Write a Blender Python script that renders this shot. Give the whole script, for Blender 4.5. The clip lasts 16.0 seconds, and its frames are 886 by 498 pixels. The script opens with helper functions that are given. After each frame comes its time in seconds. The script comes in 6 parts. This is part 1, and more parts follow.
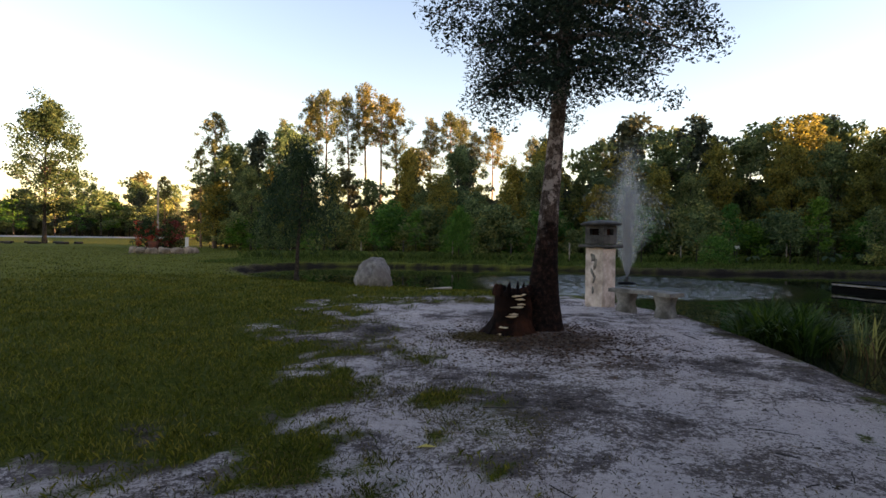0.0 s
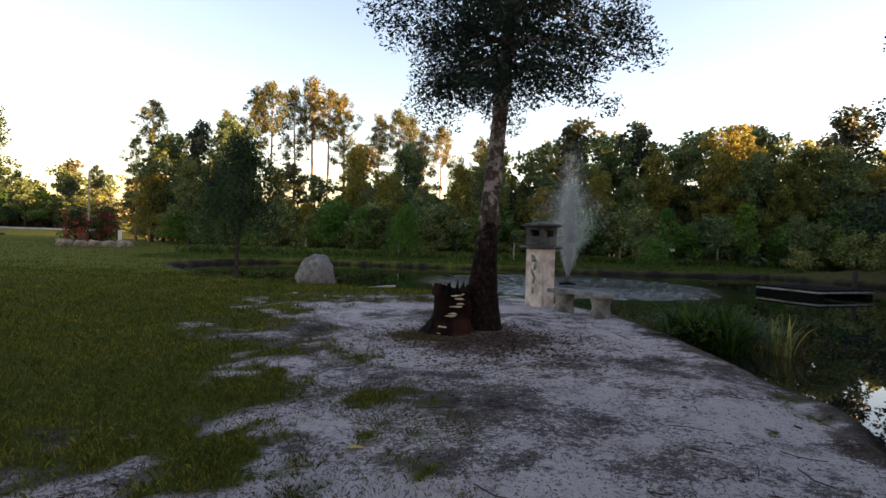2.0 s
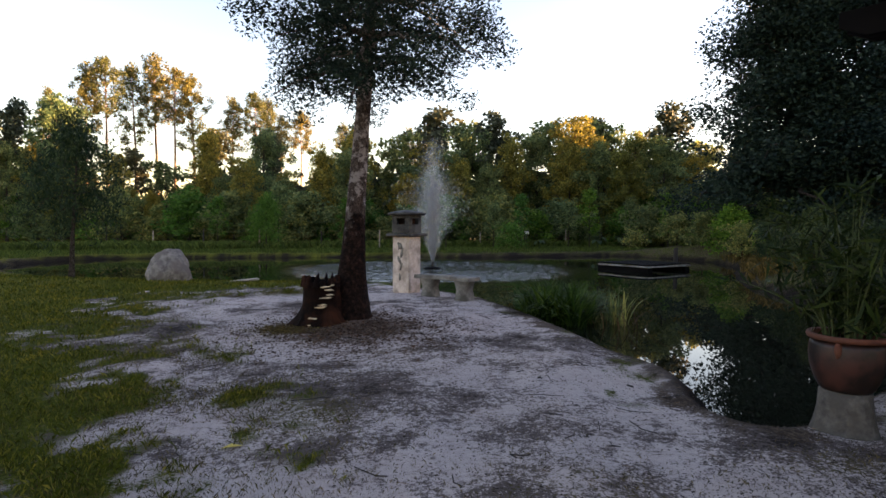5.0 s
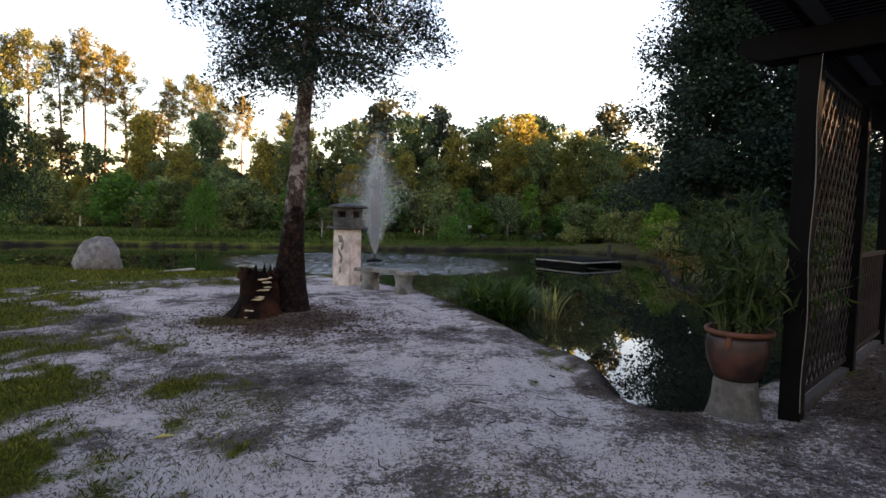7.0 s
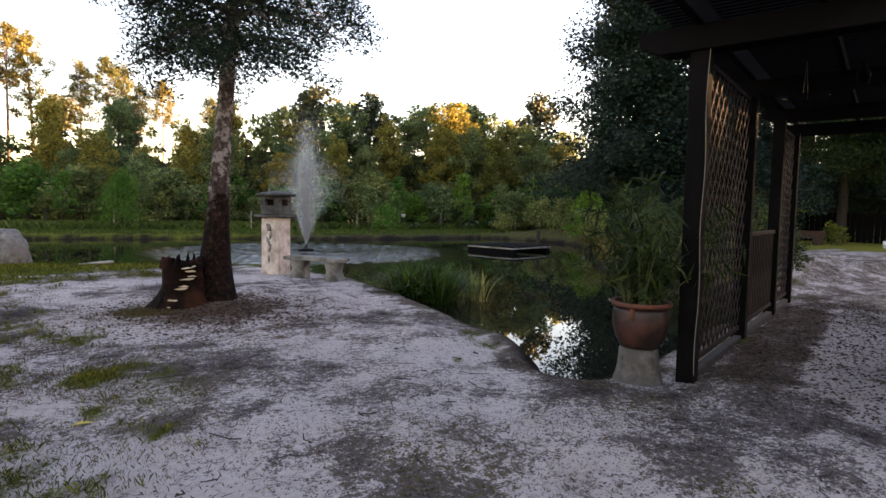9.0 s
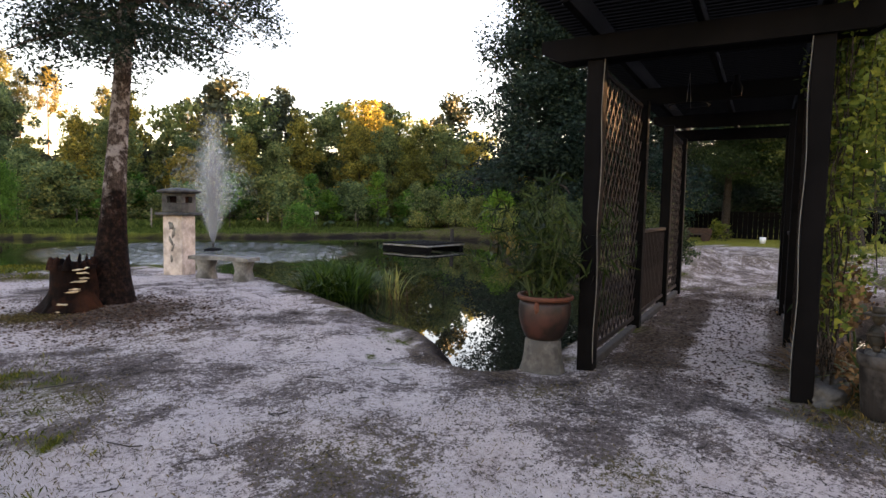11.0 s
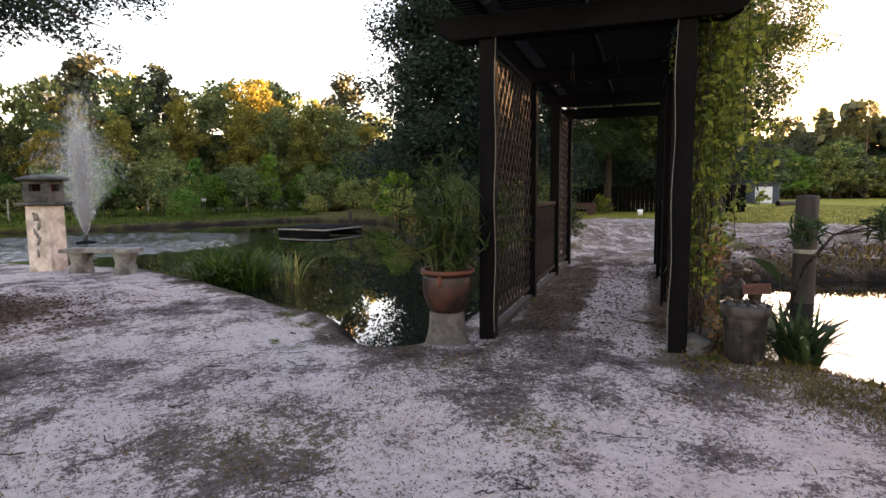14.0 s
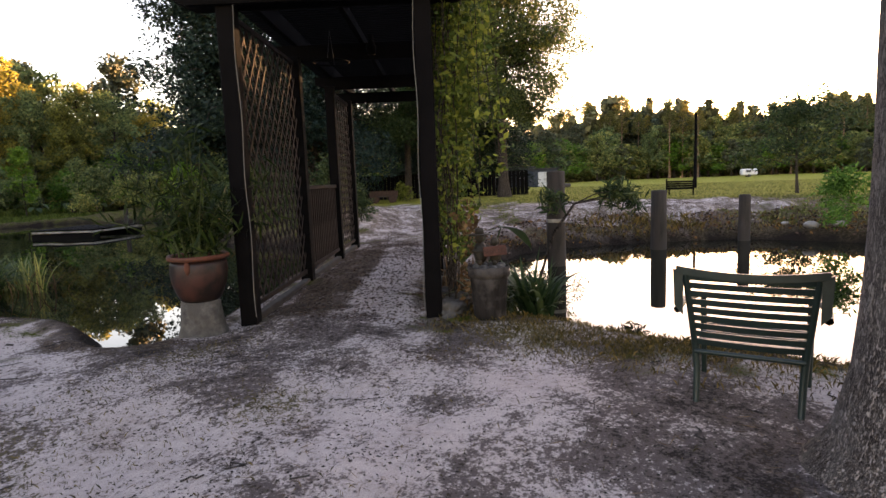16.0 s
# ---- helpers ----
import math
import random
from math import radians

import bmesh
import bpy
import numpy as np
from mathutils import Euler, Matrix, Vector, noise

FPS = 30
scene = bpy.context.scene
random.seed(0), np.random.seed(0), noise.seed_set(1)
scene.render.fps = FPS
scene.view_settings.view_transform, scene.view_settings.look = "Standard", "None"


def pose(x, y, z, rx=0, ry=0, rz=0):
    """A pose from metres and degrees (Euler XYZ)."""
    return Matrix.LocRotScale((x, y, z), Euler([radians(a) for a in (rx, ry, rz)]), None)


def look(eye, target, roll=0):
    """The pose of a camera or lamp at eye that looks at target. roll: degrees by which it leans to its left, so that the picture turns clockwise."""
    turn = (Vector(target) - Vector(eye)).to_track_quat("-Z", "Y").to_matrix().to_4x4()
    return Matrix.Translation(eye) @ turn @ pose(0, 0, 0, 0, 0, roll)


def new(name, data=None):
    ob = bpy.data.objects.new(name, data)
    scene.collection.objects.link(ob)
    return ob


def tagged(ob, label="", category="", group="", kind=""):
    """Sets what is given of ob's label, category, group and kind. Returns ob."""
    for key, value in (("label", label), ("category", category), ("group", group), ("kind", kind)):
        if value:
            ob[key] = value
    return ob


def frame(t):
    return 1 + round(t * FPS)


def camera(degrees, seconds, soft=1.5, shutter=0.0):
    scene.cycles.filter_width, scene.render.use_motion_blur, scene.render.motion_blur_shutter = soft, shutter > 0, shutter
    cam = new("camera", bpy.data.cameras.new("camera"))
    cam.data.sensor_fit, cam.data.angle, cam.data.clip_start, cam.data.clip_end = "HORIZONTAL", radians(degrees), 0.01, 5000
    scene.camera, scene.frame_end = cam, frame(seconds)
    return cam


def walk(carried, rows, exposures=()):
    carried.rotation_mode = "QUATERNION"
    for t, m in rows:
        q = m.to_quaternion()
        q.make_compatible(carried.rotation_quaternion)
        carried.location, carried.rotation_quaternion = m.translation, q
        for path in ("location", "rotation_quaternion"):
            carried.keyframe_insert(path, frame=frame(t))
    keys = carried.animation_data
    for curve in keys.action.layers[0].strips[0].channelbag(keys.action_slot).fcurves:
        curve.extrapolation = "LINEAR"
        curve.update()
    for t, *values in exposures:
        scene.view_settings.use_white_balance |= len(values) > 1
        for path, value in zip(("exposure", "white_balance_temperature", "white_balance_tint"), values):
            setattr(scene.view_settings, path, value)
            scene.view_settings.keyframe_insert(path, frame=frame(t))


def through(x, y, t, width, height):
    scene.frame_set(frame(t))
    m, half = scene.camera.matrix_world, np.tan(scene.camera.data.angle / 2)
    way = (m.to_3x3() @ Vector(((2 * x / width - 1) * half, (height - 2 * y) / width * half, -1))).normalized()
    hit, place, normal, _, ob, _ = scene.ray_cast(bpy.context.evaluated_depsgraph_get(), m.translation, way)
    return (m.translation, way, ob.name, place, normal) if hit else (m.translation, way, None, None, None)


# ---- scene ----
cam = camera(76.0, 16.0, soft=1.5)
# seconds, eye x y z, heading to the left of +y, pitch, lean
PATH = [
    (0, -0.032, 0.461, 1.335, -0.70, -0.99, 0.70),
    (0.5, 0.002, 0.450, 1.340, -1.45, -0.90, 0.69),
    (1, 0.034, 0.443, 1.335, -2.18, -1.05, 1.31),
    (1.5, 0.069, 0.458, 1.344, -3.99, -1.08, 1.99),
    (2, 0.068, 0.452, 1.351, -5.97, -1.06, 1.77),
    (2.5, 0.046, 0.445, 1.359, -7.33, -1.11, 1.85),
    (3, 0.028, 0.434, 1.367, -9.34, -1.29, 1.93),
    (3.5, 0.015, 0.393, 1.378, -11.59, -1.47, 0.98),
    (4, 0.010, 0.364, 1.383, -14.14, -1.67, 0.64),
    (6.5, -0.037, 0.103, 1.450, -24.94, -2.85, 0.87),
    (7, -0.006, 0.046, 1.458, -25.18, -2.92, 1.63),
    (7.5, 0.017, 0.005, 1.454, -25.98, -2.95, 1.53),
    (8, 0.037, -0.048, 1.428, -27.09, -3.12, 1.61),
    (8.5, 0.022, -0.114, 1.415, -29.05, -3.93, 1.26),
    (9, 0.009, -0.156, 1.410, -31.71, -3.84, 1.08),
    (9.5, 0.004, -0.188, 1.408, -34.23, -4.00, 1.21),
    (10, -0.002, -0.247, 1.407, -35.97, -4.00, 1.12),
    (12.5, -0.064, -0.184, 1.422, -46.59, -4.28, 0.78),
    (13, -0.113, -0.154, 1.407, -48.02, -4.90, 0.26),
    (13.5, -0.105, -0.189, 1.384, -49.58, -5.79, 0.19),
    (14, -0.070, -0.257, 1.373, -50.47, -5.63, -0.42),
    (14.5, -0.002, -0.374, 1.336, -53.79, -5.42, -0.21),
    (15, 0.061, -0.524, 1.293, -60.84, -6.07, 0.04),
    (15.5, 0.133, -0.610, 1.248, -66.50, -6.63, -0.79),
    (16, 0.221, -0.663, 1.217, -69.11, -6.86, -2.25),
]


def camera_pose(x, y, z, yaw, pitch, roll):
    return Matrix.Translation((x, y, z)) @ pose(0, 0, 0, 90 + pitch, 0, yaw) @ pose(0, 0, 0, 0, 0, roll)


walk(cam, [(r[0], camera_pose(*r[1:])) for r in PATH], exposures=[(0.0, 2.95, 6350, 32), (3.5, 3.18, 6450, 34), (7.0, 3.58, 6550, 36), (10.0, 4.05, 6950, 37), (13.0, 4.35, 7150, 39), (16.0, 4.02, 7200, 40)])

# ---- light: low sun behind the far trees, open sky ----
SUN_AZ, SUN_EL = 97.5, 4.0
world = bpy.data.worlds.new("sky")
scene.world = world
world.use_nodes = True
wn = world.node_tree.nodes
sky = wn.new("ShaderNodeTexSky")
sky.sky_type, sky.sun_disc = "NISHITA", False
sky.sun_elevation, sky.sun_rotation = radians(SUN_EL), radians(SUN_AZ)
sky.air_density, sky.dust_density, sky.ozone_density = 1.0, 0.4, 1.0
wn["Background"].inputs["Strength"].default_value = 0.09
world.node_tree.links.new(sky.outputs[0], wn["Background"].inputs["Color"])
sun_data = bpy.data.lights.new("sun", "SUN")
sun_data.energy, sun_data.angle, sun_data.color = 5.0, radians(0.6), (1.0, 0.64, 0.27)
sun = new("sun", sun_data)
sun.matrix_world = look((0, 0, 30), (-math.sin(radians(SUN_AZ)), -math.cos(radians(SUN_AZ)), 30 - math.tan(radians(SUN_EL))))

# ---- materials ----


def material(name):
    m = bpy.data.materials.new(name)
    m.use_nodes = True
    nt = m.node_tree
    return m, nt, nt.nodes["Principled BSDF"]


def node(nt, kind, **values):
    n = nt.nodes.new(kind)
    for key, v in values.items():
        n.inputs[key].default_value = v
    return n


def noise_tex(nt, scale, detail=6.0, rough=0.6, coords="Object"):
    tc = nt.nodes.new("ShaderNodeTexCoord")
    n = node(nt, "ShaderNodeTexNoise", Scale=scale, Detail=detail, Roughness=rough)
    nt.links.new(tc.outputs[coords], n.inputs["Vector"])
    return n


def ramp(nt, source, *stops):
    r = nt.nodes.new("ShaderNodeValToRGB")
    e = r.color_ramp.elements
    while len(e) < len(stops):
        e.new(0.5)
    for el, (p, c) in zip(e, stops):
        el.position = p
        el.color = (*c, 1) if len(c) == 3 else c
    nt.links.new(source, r.inputs["Fac"])
    return r


def mix(nt, fac, a, b, blend="MIX"):
    m = nt.nodes.new("ShaderNodeMix")
    m.data_type, m.blend_type = "RGBA", blend
    for sock, v in ((m.inputs[0], fac), (m.inputs[6], a), (m.inputs[7], b)):
        if isinstance(v, (int, float)):
            sock.default_value = v
        elif isinstance(v, tuple):
            sock.default_value = (*v, 1)
        else:
            nt.links.new(v, sock)
    return m.outputs[2]


def bump(nt, bsdf, height, strength, distance):
    b = node(nt, "ShaderNodeBump", Strength=strength, Distance=distance)
    nt.links.new(height, b.inputs["Height"])
    nt.links.new(b.outputs[0], bsdf.inputs["Normal"])


def grained(name, dark, light, scale, rough=0.8, bump_size=0.01, stretch=None, blotch=None, metal=0.0, blotch_scale=1.3, shine=0.3):
    """Two scales of variation: fine grain between two colours, and broad blotches of a third."""
    m, nt, bsdf = material(name)
    n = noise_tex(nt, scale)
    if stretch:
        mp = nt.nodes.new("ShaderNodeMapping")
        mp.inputs["Scale"].default_value = stretch
        nt.links.new(n.inputs["Vector"].links[0].from_socket, mp.inputs["Vector"])
        nt.links.new(mp.outputs[0], n.inputs["Vector"])
    col = ramp(nt, n.outputs["Fac"], (0.3, dark), (0.7, light)).outputs["Color"]
    if blotch:
        b = noise_tex(nt, blotch_scale, 4)
        f = ramp(nt, b.outputs["Fac"], (0.45, (0, 0, 0)), (0.62, (1, 1, 1)))
        col = mix(nt, f.outputs["Color"], col, blotch)
    info = nt.nodes.new("ShaderNodeObjectInfo")
    v = ramp(nt, info.outputs["Random"], (0.0, (0.85, 0.85, 0.85)), (1.0, (1.12, 1.1, 1.08)))
    col = mix(nt, 1.0, col, v.outputs["Color"], "MULTIPLY")
    nt.links.new(col, bsdf.inputs["Base Color"])
    bsdf.inputs["Roughness"].default_value, bsdf.inputs["Metallic"].default_value = rough, metal
    bsdf.inputs["Specular IOR Level"].default_value = shine
    bump(nt, bsdf, n.outputs["Fac"], 0.7, bump_size)
    return m


def leafy(name, dark, mid, light, through=0.35, rough=0.55):
    m, nt, bsdf = material(name)
    geo = nt.nodes.new("ShaderNodeNewGeometry")
    info = nt.nodes.new("ShaderNodeObjectInfo")
    col = ramp(nt, geo.outputs["Random Per Island"], (0.0, dark), (0.55, mid), (1.0, light)).outputs["Color"]
    v = ramp(nt, info.outputs["Random"], (0.0, (0.66, 0.8, 0.9)), (0.5, (1.0, 1.0, 1.0)), (1.0, (1.4, 1.2, 0.9)))
    col = mix(nt, 1.0, col, v.outputs["Color"], "MULTIPLY")
    nt.links.new(col, bsdf.inputs["Base Color"])
    bsdf.inputs["Roughness"].default_value = rough
    bsdf.inputs["Specular IOR Level"].default_value = 0.12
    tr = nt.nodes.new("ShaderNodeBsdfTranslucent")
    nt.links.new(col, tr.inputs["Color"])
    sh = nt.nodes.new("ShaderNodeMixShader")
    sh.inputs[0].default_value = through
    nt.links.new(bsdf.outputs[0], sh.inputs[1])
    nt.links.new(tr.outputs[0], sh.inputs[2])
    nt.links.new(sh.outputs[0], nt.nodes["Material Output"].inputs["Surface"])
    return m


def bark_material(name, dark, light, lichen, scale=7.0, patch=(0.5, 0.6), patch_scale=1.6):
    m, nt, bsdf = material(name)
    tc = nt.nodes.new("ShaderNodeTexCoord")
    mp = nt.nodes.new("ShaderNodeMapping")
    mp.inputs["Scale"].default_value = (1, 1, 0.28)
    nt.links.new(tc.outputs["Object"], mp.inputs["Vector"])
    vor = node(nt, "ShaderNodeTexVoronoi", Scale=scale * 4)
    vor.feature = "DISTANCE_TO_EDGE"
    n = node(nt, "ShaderNodeTexNoise", Scale=scale * 3, Detail=8.0, Roughness=0.65)
    warp = mix(nt, 0.12, mp.outputs[0], n.outputs["Color"])
    nt.links.new(mp.outputs[0], n.inputs["Vector"])
    nt.links.new(warp, vor.inputs["Vector"])
    cracks = ramp(nt, vor.outputs["Distance"], (0.0, (0, 0, 0)), (0.22, (1, 1, 1)))
    h = mix(nt, 0.5, cracks.outputs["Color"], n.outputs["Fac"])
    col = ramp(nt, h, (0.25, dark), (0.75, light)).outputs["Color"]
    p = noise_tex(nt, patch_scale, 9, 0.72)
    f = ramp(nt, p.outputs["Fac"], (patch[0], (0, 0, 0)), (patch[1], (1, 1, 1)))
    col = mix(nt, f.outputs["Color"], col, lichen)
    nt.links.new(col, bsdf.inputs["Base Color"])
    bsdf.inputs["Roughness"].default_value = 0.95
    bsdf.inputs["Specular IOR Level"].default_value = 0.08
    bump(nt, bsdf, h, 1.0, 0.03)
    return m


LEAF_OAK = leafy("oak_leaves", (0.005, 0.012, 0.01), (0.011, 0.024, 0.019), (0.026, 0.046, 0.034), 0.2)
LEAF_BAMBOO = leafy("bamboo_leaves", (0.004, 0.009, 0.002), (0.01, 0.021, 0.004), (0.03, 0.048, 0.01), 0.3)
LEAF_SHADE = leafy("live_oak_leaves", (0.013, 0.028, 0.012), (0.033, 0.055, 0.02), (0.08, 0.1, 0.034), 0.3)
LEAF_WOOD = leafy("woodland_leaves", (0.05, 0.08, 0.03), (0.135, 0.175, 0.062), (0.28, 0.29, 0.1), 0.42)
# gold of the low sun is put into this copy's leaf colour
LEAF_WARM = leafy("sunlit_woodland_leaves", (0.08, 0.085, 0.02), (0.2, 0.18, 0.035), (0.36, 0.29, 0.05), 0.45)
# haze over the far woods is put into this greyer, duller leaf colour
LEAF_FAR = leafy("hazed_distant_leaves", (0.03, 0.037, 0.022), (0.07, 0.08, 0.046), (0.13, 0.135, 0.075), 0.2)
LEAF_PINE = leafy("pine_needles", (0.05, 0.06, 0.02), (0.13, 0.125, 0.035), (0.25, 0.21, 0.06), 0.35)
LEAF_BRIGHT = leafy("fresh_leaves", (0.03, 0.08, 0.01), (0.06, 0.15, 0.02), (0.13, 0.24, 0.04), 0.4)
LEAF_VINE = leafy("vine_leaves", (0.04, 0.065, 0.012), (0.13, 0.15, 0.024), (0.3, 0.27, 0.04), 0.45)
LEAF_FLOWER = leafy("red_flowers", (0.13, 0.018, 0.012), (0.24, 0.045, 0.03), (0.36, 0.11, 0.07), 0.3)
LEAF_DRY = leafy("dry_leaves", (0.05, 0.028, 0.013), (0.11, 0.062, 0.028), (0.2, 0.12, 0.055), 0.2, 0.8)
MULCH = leafy("bark_mulch", (0.015, 0.009, 0.007), (0.04, 0.025, 0.02), (0.1, 0.065, 0.052), 0.0, 0.9)
GRASS = leafy("grass_blades", (0.026, 0.036, 0.003), (0.074, 0.092, 0.008), (0.17, 0.165, 0.028), 0.3)
nt = GRASS.node_tree
src = nt.nodes["Principled BSDF"].inputs["Base Color"].links[0].from_socket
worn = noise_tex(nt, 0.9, 8, 0.7)
tone = ramp(nt, worn.outputs["Fac"], (0.3, (0.55, 0.62, 0.7)), (0.5, (1, 1, 1)), (0.7, (1.75, 1.35, 1.3))).outputs["Color"]
toned = mix(nt, 1.0, src, tone, "MULTIPLY")
nt.links.new(toned, nt.nodes["Principled BSDF"].inputs["Base Color"])
nt.links.new(toned, nt.nodes["Translucent BSDF"].inputs["Color"])
LITTER = leafy("ground_litter", (0.02, 0.015, 0.012), (0.06, 0.045, 0.035), (0.16, 0.12, 0.09), 0.0, 0.9)
BARK = bark_material("dark_bark", (0.012, 0.009, 0.007), (0.075, 0.06, 0.05), (0.2, 0.19, 0.18), patch=(0.62, 0.68))
BARK_NEAR = bark_material("oak_bark", (0.04, 0.033, 0.03), (0.27, 0.23, 0.21), (0.26, 0.235, 0.22), 13.0, patch=(0.5, 0.8), patch_scale=3.0)
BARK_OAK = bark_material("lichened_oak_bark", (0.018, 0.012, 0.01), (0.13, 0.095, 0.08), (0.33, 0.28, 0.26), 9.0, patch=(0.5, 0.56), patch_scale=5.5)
# foot of the oak: bark darker up to about a man's waist, with a ragged upper edge
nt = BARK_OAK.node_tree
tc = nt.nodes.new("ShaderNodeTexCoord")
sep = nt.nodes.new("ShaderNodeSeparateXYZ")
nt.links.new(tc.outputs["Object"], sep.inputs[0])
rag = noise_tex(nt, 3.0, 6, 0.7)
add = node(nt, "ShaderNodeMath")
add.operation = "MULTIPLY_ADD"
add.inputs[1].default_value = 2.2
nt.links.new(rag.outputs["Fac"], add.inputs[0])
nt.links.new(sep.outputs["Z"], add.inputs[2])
dark_foot = ramp(nt, add.outputs[0], (0.0, (1, 1, 1)), (1.0, (0, 0, 0)))
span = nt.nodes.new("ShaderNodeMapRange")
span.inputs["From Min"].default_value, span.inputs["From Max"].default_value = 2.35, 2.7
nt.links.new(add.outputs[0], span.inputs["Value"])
nt.links.new(span.outputs[0], dark_foot.inputs["Fac"])
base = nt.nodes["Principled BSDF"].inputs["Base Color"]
nt.links.new(mix(nt, dark_foot.outputs["Color"], base.links[0].from_socket, ramp(nt, noise_tex(nt, 14, 9, 0.75).outputs["Fac"], (0.38, (0.004, 0.003, 0.003)), (0.52, (0.017, 0.009, 0.007)), (0.66, (0.06, 0.03, 0.022))).outputs["Color"]), base)
BARK_PINE = bark_material("pine_bark", (0.09, 0.05, 0.03), (0.3, 0.19, 0.12), (0.34, 0.24, 0.17), 3.0)

# ---- plan: two ponds and a sandy bank ----
WATER_Z = -0.25
POND = [(-8.4, 24.6), (-5.6, 20.9), (-2.9, 18.9), (0.6, 17.3), (3.1, 15.6), (4.2, 13.8), (4.7, 12.1), (4.85, 10.4), (4.62, 8.2), (4.5, 6.2), (4.15, 4.8), (3.78, 4.0),
        (3.85, 3.5), (4.5, 3.6), (5.6, 3.95), (7.5, 4.6), (10.0, 5.6), (11.9, 8.2), (13.2, 12.0), (16.4, 15.6), (19.4, 18.4), (21.8, 23.0), (21.0, 28.2), (17.0, 28.6),
        (12.0, 28.9), (8.0, 30.2), (2.4, 31.2), (-2.0, 31.9), (-6.6, 31.7), (-8.6, 28.6)]
POND_EAST = [(5.85, 1.15), (5.5, 0.62), (5.36, 0.1), (5.16, -0.42), (4.98, -0.9), (4.62, -1.75), (4.4, -2.8), (4.4, -5.0), (5.4, -8.2), (8.5, -9.0), (11.0, -7.0), (12.4, -5.0),
             (13.2, -3.6), (13.5, -2.4), (13.1, -1.0), (12.6, 0.0), (11.8, 1.1), (10.6, 1.95), (8.6, 1.85), (7.1, 1.45)]
SAND = [(-3.2, -4.0), (-3.0, 3.0), (-1.9, 3.35), (-1.0, 3.6), (-0.45, 4.2), (-0.45, 5.2), (-0.85, 6.4), (-1.2, 7.6), (-1.7, 9.0), (-2.1, 11.4), (-1.4, 12.7), (0.2, 13.4), (1.6, 14.2), (3.2, 14.2), (4.6, 12.6),
        (5.1, 10.4), (4.9, 8.2), (4.7, 6.0), (4.2, 4.0), (6.5, 4.4), (10.0, 5.6), (14.0, 7.2), (20.0, 10.2), (27.0, 12.6), (28.5, 9.6), (21.0, 4.6), (11.6, 1.9), (6.0, 1.2), (5.4, 0.0), (4.7, -3.0), (4.4, -6.0)]
SAND_EAST = [(12.4, 1.6), (14.6, -1.2), (15.6, -3.6), (19.0, -4.4), (23.0, -2.5), (28.0, 2.0), (26.0, 6.0), (20.0, 4.6), (14.0, 3.4)]


def closed_curve(points, steps=6):
    p = np.array(points, float)
    t = np.linspace(0, 1, steps, endpoint=False)[:, None]
    out = []
    for i in range(len(p)):
        a, b, c, d = (p[(i + j) % len(p)] for j in (-1, 0, 1, 2))
        out.append(0.5 * (2 * b + (c - a) * t + (2 * a - 5 * b + 4 * c - d) * t ** 2 + (3 * b - a - 3 * c + d) * t ** 3))
    return np.concatenate(out)


def signed_distance(x, y, outline):
    """Distance to a closed outline, below zero inside."""
    best, inside = np.full(x.shape, 1e9), np.zeros(x.shape, bool)
    for a, b in zip(outline, np.roll(outline, -1, 0)):
        e = b - a
        dx, dy = x - a[0], y - a[1]
        t = np.clip((dx * e[0] + dy * e[1]) / (e @ e), 0, 1)
        best = np.minimum(best, (dx - t * e[0]) ** 2 + (dy - t * e[1]) ** 2)
        cross = (a[1] > y) != (b[1] > y)
        with np.errstate(divide="ignore", invalid="ignore"):
            inside ^= cross & (x < (b[0] - a[0]) * (y - a[1]) / (b[1] - a[1] + 1e-12) + a[0])
    best = np.sqrt(best)
    return np.where(inside, -best, best)


POND_LINE, EAST_LINE = closed_curve(POND, 4), closed_curve(POND_EAST, 4)
SAND_LINE, SAND_EAST_LINE = closed_curve(SAND, 3), closed_curve(SAND_EAST, 3)


def step(a, b, v):
    t = np.clip((v - a) / (b - a), 0, 1)
    return t * t * (3 - 2 * t)


def waves(x, y):
    return (0.018 * np.sin(1.9 * x + 0.7 * y) * np.sin(1.3 * y - 0.5 * x) + 0.012 * np.sin(4.1 * x - 2.2 * y + 1) + 0.01 * np.sin(3.3 * y + 2.7 * x)
            + 0.006 * np.sin(9.7 * x + 3.1 * y) * np.sin(8.3 * y - 2.9 * x))


LATTICE = np.random.default_rng(21).random((128, 128))


def value_noise(x, y):
    """Smooth random values from 0 to 1, one lattice cell a metre."""
    i, j = np.floor(x).astype(int), np.floor(y).astype(int)
    u, v = x - i, y - j
    u, v = u * u * (3 - 2 * u), v * v * (3 - 2 * v)
    a, b, c, d = (LATTICE[(i + p) % 128, (j + q) % 128] for p, q in ((0, 0), (1, 0), (0, 1), (1, 1)))
    return (a * (1 - u) + b * u) * (1 - v) + (c * (1 - u) + d * u) * v


def patchiness(x, y):
    """Where litter gathers and where sand breaks through the grass, about -1 to 1."""
    return (1.7 * (value_noise(x * 0.9 + 5, y * 0.9) - 0.5) + 1.3 * (value_noise(x * 2.3 + 31, y * 2.3 + 9) - 0.5)
            + 0.8 * (value_noise(x * 5.6, y * 5.6 + 17) - 0.5) + 0.5 * (value_noise(x * 12.1 + 3, y * 12.1) - 0.5))


def sand_field(x, y):
    """Above one half on bare sand, below on grass; ragged between."""
    d = np.minimum(signed_distance(x, y, SAND_LINE), signed_distance(x, y, SAND_EAST_LINE))
    return np.clip(0.5 - d / 2.2 + 0.62 * patchiness(x * 2.3 + 40, y * 1.9) * np.exp(-(d / 2.6) ** 2), 0, 1)


